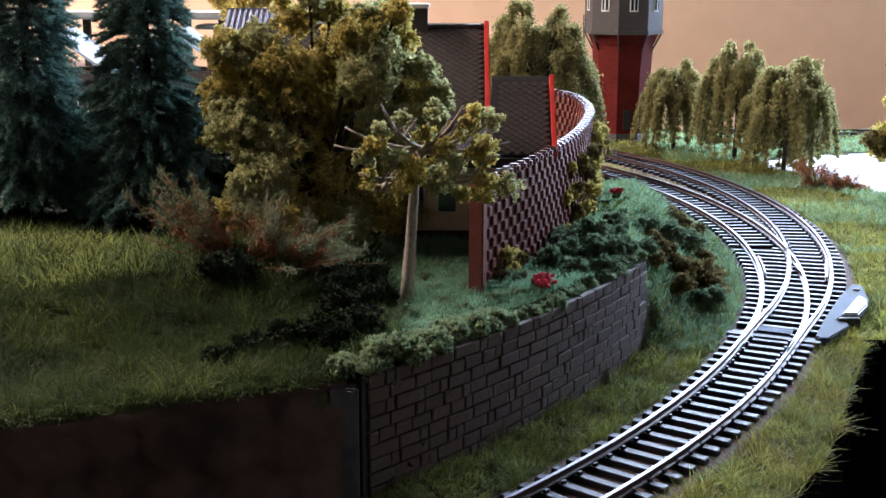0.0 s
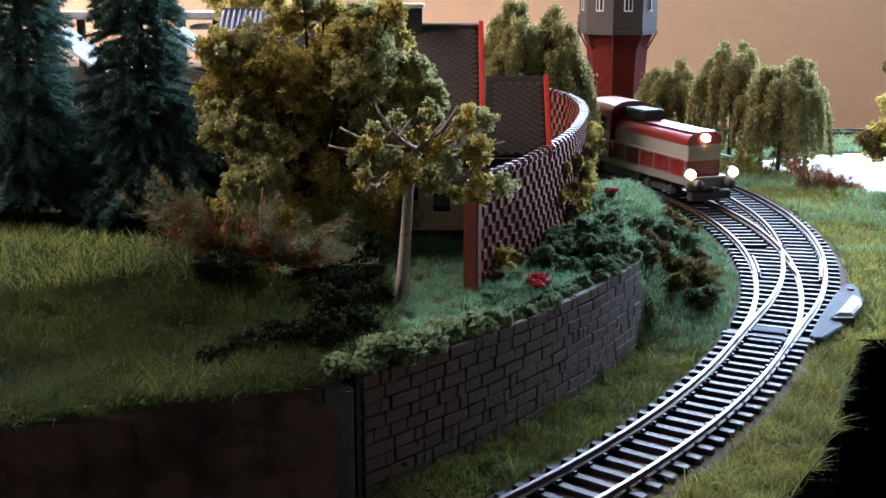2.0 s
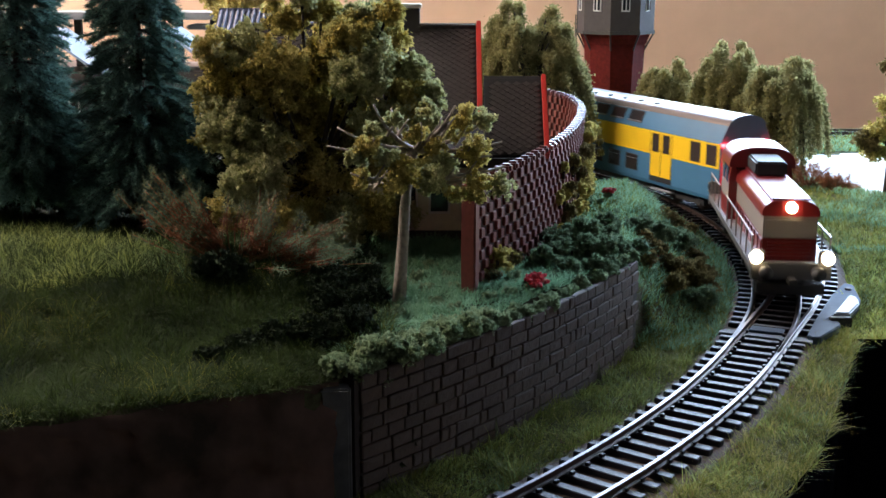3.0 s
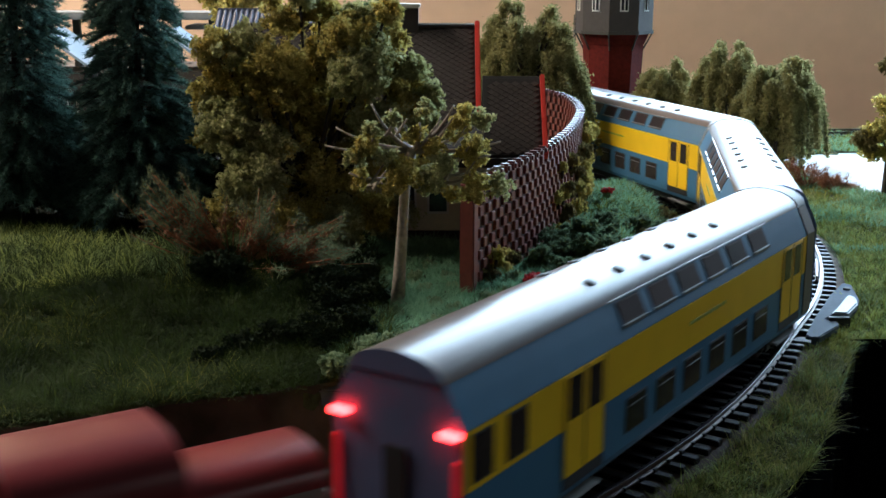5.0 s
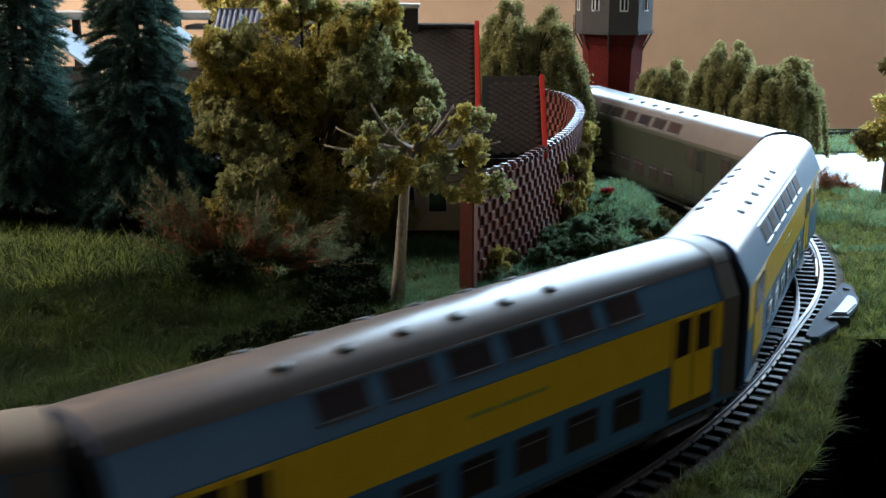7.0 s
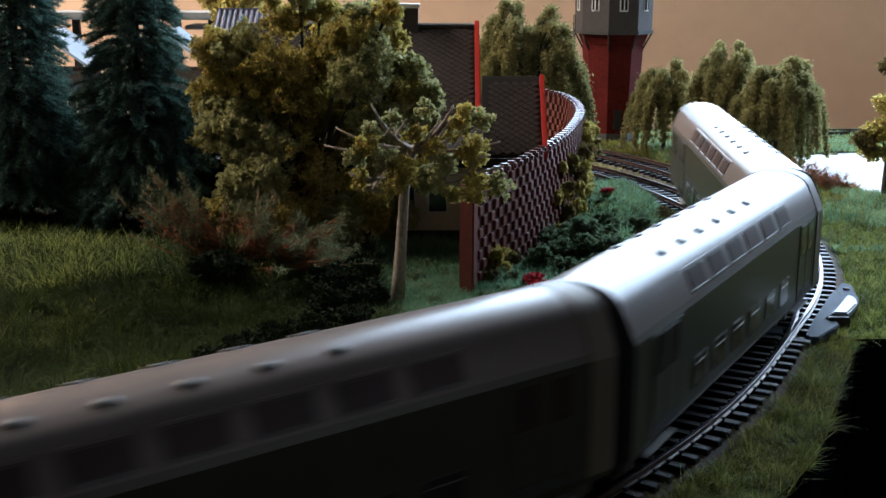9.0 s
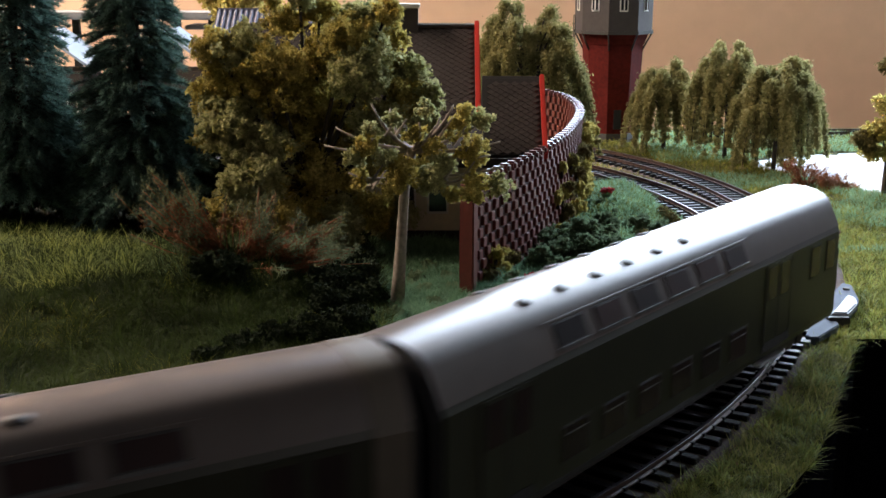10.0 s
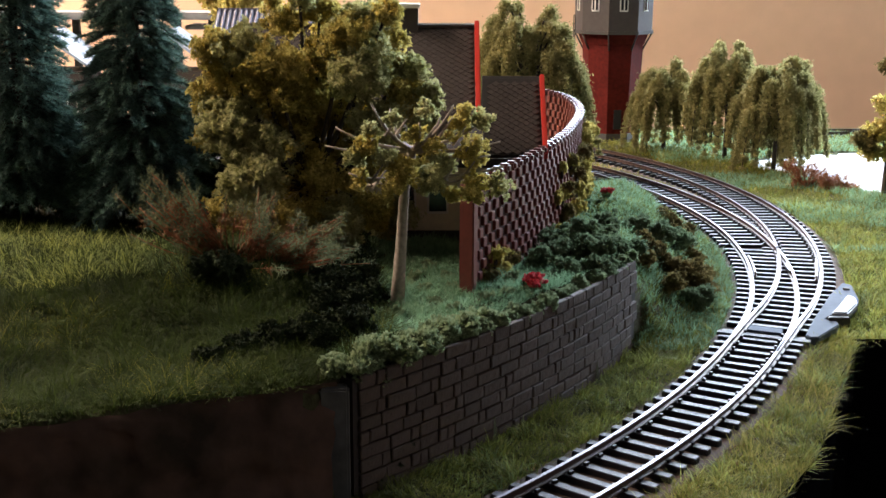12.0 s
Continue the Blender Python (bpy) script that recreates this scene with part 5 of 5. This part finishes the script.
    for i in range(64):
        if i < 9:
            x, y, h = line[gv.randrange(4, 10)]
            z, r = gv.uniform(27, 42), gv.uniform(2.8, 3.8)
        elif i < 26:
            x, y, h = line[gv.randrange(24, 50)]
            z, r = gv.uniform(28, 55), gv.uniform(2.6, 3.6)
        else:
            x, y, h = line[gv.randrange(50, 82)]
            z, r = gv.uniform(14, 57), gv.uniform(3.6, 5.0)
        k += 1
        shrub(x + math.sin(h) * 2.2, y - math.cos(h) * 2.2, z - r * 0.6, r, 100 + k, M_OLIVE if i % 3 else M_BROWNFOAM, "olive foam vine climbing the brick fence", "fence vines")
    for x, y, z, r, n in ((27.5, 364, 33.0, 4.4, 620), (72, 527, 31, 3.0, 160), (86, 472, 16, 2.6, 120)):
        f = thing("flower_cluster", "cluster of bright red model flowers", "flowers", (x, y, z))
        piece("blossoms", crumbs("blossoms", foam_ball((0, 0, 0.8), r, n, lumps=9, squash=0.6, seed=int(x)), 0.62, M_FLOWER, octa=True, stretch=1.1), f)
        piece("leaves", crumbs("leaves", foam_ball((0, 0, -0.8), r, n // 2, lumps=8, squash=0.5, seed=int(x) + 1), 0.6, M_SHRUB), f)


shrubs()


def twig_bush(x, y, z, wide, high, seed, label, n=90, tips=None, lean=0.0):
    b = thing("dry_bush", label, "shrub", (x, y, z))
    g = np.random.default_rng(seed)
    limbs, fib, along = [], [], []
    for k in range(n):
        lx, lz, lr = ((-0.62, 0.72, 0.24), (0.2, 0.6, 0.22), (0.66, 0.34, 0.26), (-0.35, 0.3, 0.25), (0.9, 0.22, 0.18))[k % 5]
        end = (wide * (lx + g.normal(0, lr * 0.6)), wide * g.normal(0, 0.22), high * max(0.06, lz + g.normal(0, lr * 0.6)))
        top = end[2]
        line = curve3((g.normal(0, 1.5), g.normal(0, 1.5), 0), (end[0] * 0.55 + g.normal(0, 3.0), end[1] * 0.55 + g.normal(0, 3.0), max(0.5, top * 0.42 + g.normal(0, 2.4))), end, 6)
        limbs.append([(*p, (0.6 if k % 4 == 0 else 0.3) * (1 - i / 8)) for i, p in enumerate(line)])
        m = 62
        t = g.uniform(0.5, 1.05, m) ** 0.7
        along.append(t)
        base = np.stack([np.interp(t, np.linspace(0, 1, 6), line[:, j]) for j in range(3)], 1) + g.normal(0, 0.75, (m, 3))
        d = (np.array(end) - line[3]) / (np.linalg.norm(np.array(end) - line[3]) + 1e-6) + g.normal(0, 1.5, (m, 3))
        d /= np.linalg.norm(d, axis=1)[:, None]
        fib.append(np.concatenate([base, base + d * g.uniform(1.2, 3.4, (m, 1))], 1))
    piece("branchwork", limb_mesh("branchwork", limbs, M_TWIG, 4), b)
    F, T = np.concatenate(fib), np.concatenate(along)
    side = np.cross(F[:, 3:] - F[:, :3], g.normal(size=(len(F), 3)))
    side /= np.linalg.norm(side, axis=1)[:, None]
    v = np.stack([F[:, :3] - side * 0.17, F[:, :3] + side * 0.17, F[:, 3:]], 1)
    for name, mat_, keep in (("foliage", tips or M_SHRUB, T > 0.78), ("inner_fibre", M_TWIG, T <= 0.78)):
        piece(name, mesh_of(name, v[keep].reshape(-1, 3), np.arange(3 * int(keep.sum())).reshape(-1, 3), mat_), b)


twig_bush(-64, 368, 35.5, 35, 30, 41, "sprawling bush of rust-brown twigs with grey-green fibres", 170, M_BUSH)
twig_bush(224, 740, -5, 19, 20, 42, "low rust-orange bush at the pond's edge", 46, M_TWIG)
twig_bush(237, 728, -5, 14, 12, 43, "low dry orange grass tuft at the pond's edge", 34, M_TWIG)

leaf_tree("broadleaf_tree", "brownish olive foam tree beside the pond", 262, 712, -5, 26,
          [(-14, 0, 34, 9), (-6, -3, 40, 10), (6, 0, 46, 11), (-2, 3, 56, 9), (4, 0, 68, 9), (-9, 2, 26, 7), (12, 2, 60, 10), (14, 0, 38, 10), (-4, 0, 78, 6), (2, -4, 28, 8)],
          ((M_BROWNFOAM, 0), (M_OLIVE, 1)), 51, crumb=0.7, dens=3600, trunk_r=1.8)
leaf_tree("broadleaf_tree", "small dark green foam tree far behind the house", -50, 905, -5, 84,
          [(0, 0, 104, 11), (4, 0, 112, 8), (-6, 0, 98, 9)], ((M_SHRUB, 0),), 52, crumb=1.0, dens=1500, trunk_r=1.5)
leaf_tree("broadleaf_tree", "olive foam tree far behind the station roof", -148, 840, -5, 84,
          [(0, 0, 106, 12), (12, 0, 108, 10), (-10, 0, 112, 9), (22, 0, 112, 8)], ((M_OLIVE, 0),), 53, crumb=1.0, dens=1500, trunk_r=1.5)


# ---- far station: tiled roof, canopy, pale roofs ----
def station():
    st = thing("station_building", "long far station building with a blue-grey tiled roof", "building")
    piece("wall", box("wall", M_CREAM, -142, -26, 772, 830, -6, 78), st)
    base = put(-146, 764, 76, 33)
    r = piece("roof", box("roof", M_BLUETILE, 0, 124, 0, 44, -2, 0), st, base)
    bm = bmesh.new()
    bmesh.ops.create_cone(bm, cap_ends=True, segments=8, radius1=1.1, radius2=1.1, depth=44, matrix=Matrix.Translation((0, 22, 0)) @ Matrix.Rotation(radians(90), 4, "X"))
    rib = bm_mesh("roof_rib", bm, M_BLUETILE)
    for k in range(35):
        piece("roof_rib", rib, r, put(1.8 + k * 3.5, 0, 0.2))
    piece("roof", box("roof_back", M_BLUETILE, 0, 124, 0, 44, -2, 0), st, put(-22, 838, 76, 33, 0, 180))
    piece("ridge", box("ridge", M_BLUETILE, -146, -22, 799.4, 802.6, 99, 101.2, 0.5), st)
    for k in range(5):
        x = -130 + k * 24
        w = piece("window", box("window", M_WHITE, x - 5, x + 5, 770.8, 773, 40, 60, 0.2), st)
        piece("pane", box("pane", M_GLASS, x - 4, x + 4, 770.2, 771.2, 41, 59), w)
    can = thing("platform_canopy", "flat grey concrete platform canopy on posts", "canopy")
    piece("slab", box("slab", M_CONCRETE, -330, -158, 862, 905, 91, 96, 1.0), can)
    piece("slab", box("lower_slab", M_CONCRETE, -182, -150, 868, 900, 84, 87, 0.8), can)
    for x in (-320, -282, -262, -222, -190, -165):
        piece("post", box("post", M_DARKBASE, x - 2.5, x + 2.5, 880, 885, -6, 91.2, 0.4), can)
    for i, (x0, label) in enumerate(((-292, "small far hall with a pale sky-blue pitched roof"), (-212, "small far hall with a pale blue pitched roof beside the canopy"))):
        h = thing("station_hall", label, "building", (x0, 800, -6), group="station halls")
        piece("wall", box("wall", M_TOWERCAB, 4, 56, 4, 46, 0, 66), h)
        for sgn in (0, 1):
            piece("roof", box("roof", M_PALEROOF, 0, 42, -2, 52, -1.6, 0), h, put(30, 0, 93, 0, 36, 0) if not sgn else put(30, 50, 93, 0, 36, 180))
        for k in range(4):
            w = piece("window", box("window", M_WHITE, 8 + k * 12, 15 + k * 12, 2.8, 5, 30, 48, 0.2), h)
            piece("pane", box("pane", M_GLASS, 9 + k * 12, 14 + k * 12, 2.3, 3.2, 31, 47), w)
    p = thing("telegraph_pole", "thin dark telegraph pole behind the willows", "pole", (205, 930, -5))
    piece("mast", cyl("mast", M_BARKDARK, 1.0, 0.8, 66, 8, Matrix.Translation((0, 0, 33))), p)
    piece("crossarm", box("crossarm", M_BARKDARK, -4, 4, -0.5, 0.5, 60, 61.2), p)
    piece("crossarm", box("crossarm_low", M_BARKDARK, -4, 4, -0.5, 0.5, 54, 55.2), p)
    for x in (-3.4, 3.4):
        piece("insulator", cyl("insulator", M_WHITE, 0.7, 0.5, 2, 8, Matrix.Translation((x, 0, 62))), p)


station()


# ---- far track along the back of the board ----
def back_track():
    fn = lambda s, off=0.0: (s, 975.0 - off, 0.0)
    t = thing("railway_track", "distant straight model track along the back wall", "railway track", group="tracks")
    piece("roadbed", bed_mesh("roadbed", fn, 215, 1400), t)
    for off in (-8.87, 8.87):
        piece("rail", rail_mesh("rail", [fn(s, off) for s in (215, 400, 800, 1400)]), t)
    for s in np.arange(218, 520, 7.6):
        piece("sleeper", SLEEPER, t, put(s, 975, 0))


back_track()


# ---- grass fibres ----
def grass():
    def free(x, y):
        d, side = inside(x, y)
        house_ = (x > -80) & (x < 36) & (y > 444) & (y < 545)
        return ~house_ & (pond_r(x, y) > 1.0) & on_board(x, y)

    def branch_gap(x, y):
        r = np.hypot(x - OUT_C[0], y - OUT_C[1])
        return r - OUT_R

    def bank(x, y):
        d, side = inside(x, y)
        return free(x, y) & (d > 46) & (y > bank_front(x) + 1.5) & (x < -12 - (y - 300) * 0.1) & (y < 470)

    def terrace(x, y):
        d, side = inside(x, y)
        return free(x, y) & (d > 46) & (x > -30) & (y < 470)

    def track_side(x, y):
        d, side = inside(x, y)
        return free(x, y) & (d > 15.5 + RNG.uniform(0, 3, len(x))) & (d < 41) & (side < -10)

    def slope(x, y):
        d, side = inside(x, y)
        return free(x, y) & (d > 17) & (d < 90) & (side > -28) & (y < 760)

    def verge(x, y):
        d, side = inside(x, y)
        return free(x, y) & (d < -16 - RNG.uniform(0, 4, len(x))) & (side < 20) & (y < 470) & (np.hypot(x - 149, y - 457) > 16)

    def outer(x, y):
        d, side = inside(x, y)
        return free(x, y) & (branch_gap(x, y) > 19) & (y > 425) & (side > 0) & (d < -16)

    def between(x, y):
        d, side = inside(x, y)
        return free(x, y) & (branch_gap(x, y) < -17) & (d < -17) & (y > 500)

    def lay(name, label, pts, length, width, mat_, lean=0.55):
        tagged(new(name, blades(name, pts, length, width, mat_, lean)), label, "grass", kind="stuff")

    lay("bank_grass", "olive green fibre grass on the bank", scattered(330000, -260, -5, 225, 470, bank), 5.8, 0.26, M_BANKGRASS, 0.85)
    lay("bank_grass", "yellowish fibre grass tufts on the bank", scattered(60000, -260, -5, 225, 470, lambda x, y: bank(x, y) & (np.sin(x * 0.07) * np.sin(y * 0.09 + 1) > 0.25)), 5.6, 0.22, M_GRASS, 0.85)
    # lighter fibres on the crest paint in the light that falls there
    lay("bank_grass", "yellow-green fibre grass on the bank's crest, brightened for the light there", scattered(45000, -260, -75, 345, 440, lambda x, y: bank(x, y) & (np.sin(x * 0.045 + 2) + np.sin(y * 0.06 + x * 0.02) > -0.5)), 6.2, 0.26, M_CREST, 0.85)
    lay("foot_grass", "dark olive fibre grass at the foot of the rock face", scattered(26000, -150, -48, 190, 330, lambda x, y: (y < bank_front(x) - 9) & (y > bank_front(x) - 34) & (np.sin(x * 0.11) + np.sin(x * 0.05 + y * 0.2) > 0.2)), 4.6, 0.24, M_GRASS, 0.85)
    lay("terrace_grass", "teal green fibre grass on the terrace", scattered(90000, -30, 110, 300, 470, terrace), 3.6, 0.26, M_TEALGRASS, 0.6)
    lay("trackside_grass", "short yellow-green fibre grass below the wall", scattered(120000, -90, 125, 225, 450, track_side), 4.2, 0.24, M_GRASS, 0.8)
    lay("trackside_grass", "short dry fibre grass below the wall", scattered(30000, -90, 125, 225, 450, track_side), 3.0, 0.22, M_DRYGRASS, 0.7)
    lay("slope_grass", "teal and green fibre grass on the railway slope", scattered(120000, 20, 160, 410, 760, slope), 3.8, 0.32, M_TEALGRASS, 0.6)
    lay("slope_grass", "yellow-green fibre grass on the railway slope", scattered(70000, 20, 160, 410, 760, slope), 3.6, 0.32, M_GRASS, 0.6)
    lay("slope_grass", "bright yellow-green fibre grass beside the track bed", scattered(60000, 20, 170, 400, 800, lambda x, y: slope(x, y) & (inside(x, y)[0] < 36)), 3.0, 0.3, M_DRYGRASS, 0.6)
    lay("verge_grass", "dry yellow fibre grass along the board's edge", scattered(130000, -120, 175, 190, 470, verge), 4.6, 0.24, M_DRYGRASS, 0.75)
    lay("verge_grass", "green fibre grass along the board's edge", scattered(110000, -120, 175, 190, 470, verge), 4.8, 0.24, M_GRASS, 0.75)
    lay("meadow_grass", "green fibre grass round the pond", scattered(120000, 100, 420, 425, 1080, outer), 4.2, 0.5, M_GRASS, 0.6)
    lay("meadow_grass", "dry fibre grass round the pond", scattered(50000, 100, 420, 425, 1080, outer), 3.8, 0.45, M_DRYGRASS, 0.6)
    lay("meadow_grass", "teal fibre grass behind the pond", scattered(50000, 150, 460, 840, 1080, outer), 4.2, 0.6, M_TEALGRASS, 0.6)
    lay("meadow_grass", "pale teal fibre grass on the meadow before the pond", scattered(90000, 150, 420, 560, 790, lambda x, y: outer(x, y) & (np.sin(x * 0.05 + 1) + np.sin(y * 0.06) > -0.7)), 4.0, 0.5, M_TEALGRASS, 0.6)
    lay("meadow_grass", "bright yellow-green fibre grass beside the outer track", scattered(60000, 120, 300, 425, 700, lambda x, y: outer(x, y) & (branch_gap(x, y) < 55)), 3.6, 0.4, M_CREST, 0.7)
    lay("verge_grass", "pale yellow-green tufts along the board's edge", scattered(90000, -120, 175, 190, 470, lambda x, y: verge(x, y) & (np.sin(x * 0.16 + y * 0.05) + np.sin(y * 0.21 - x * 0.07) > 0.1)), 4.8, 0.26, M_CREST, 0.8)
    lay("trackside_grass", "pale yellow-green tufts below the wall", scattered(50000, -90, 125, 225, 450, lambda x, y: track_side(x, y) & (np.sin(x * 0.14) + np.sin(y * 0.17 + x * 0.04) > 0.0)), 4.4, 0.24, M_CREST, 0.8)
    lay("median_grass", "yellow-green fibre grass between the tracks", scattered(30000, 0, 190, 500, 960, between), 3.0, 0.4, M_DRYGRASS, 0.6)


    # brown scatter along the sleeper ends
    def scatter(x, y):
        d, side = inside(x, y)
        a = np.abs(d)
        return on_board(x, y) & (a > 14.8) & (a < 17 + RNG.exponential(3.0, len(x))) & (side < 30) & (d < 40)
    pts = scattered(90000, -120, 190, 190, 480, scatter)
    pts[:, 2] = np.maximum(pts[:, 2], -5.0) + 0.2
    tagged(new("scatter", crumbs("scatter", pts, 0.42, M_SCATTER, octa=True, stretch=1.2)), "brown ground scatter along the sleeper ends", "scatter", kind="stuff")


grass()

motions()
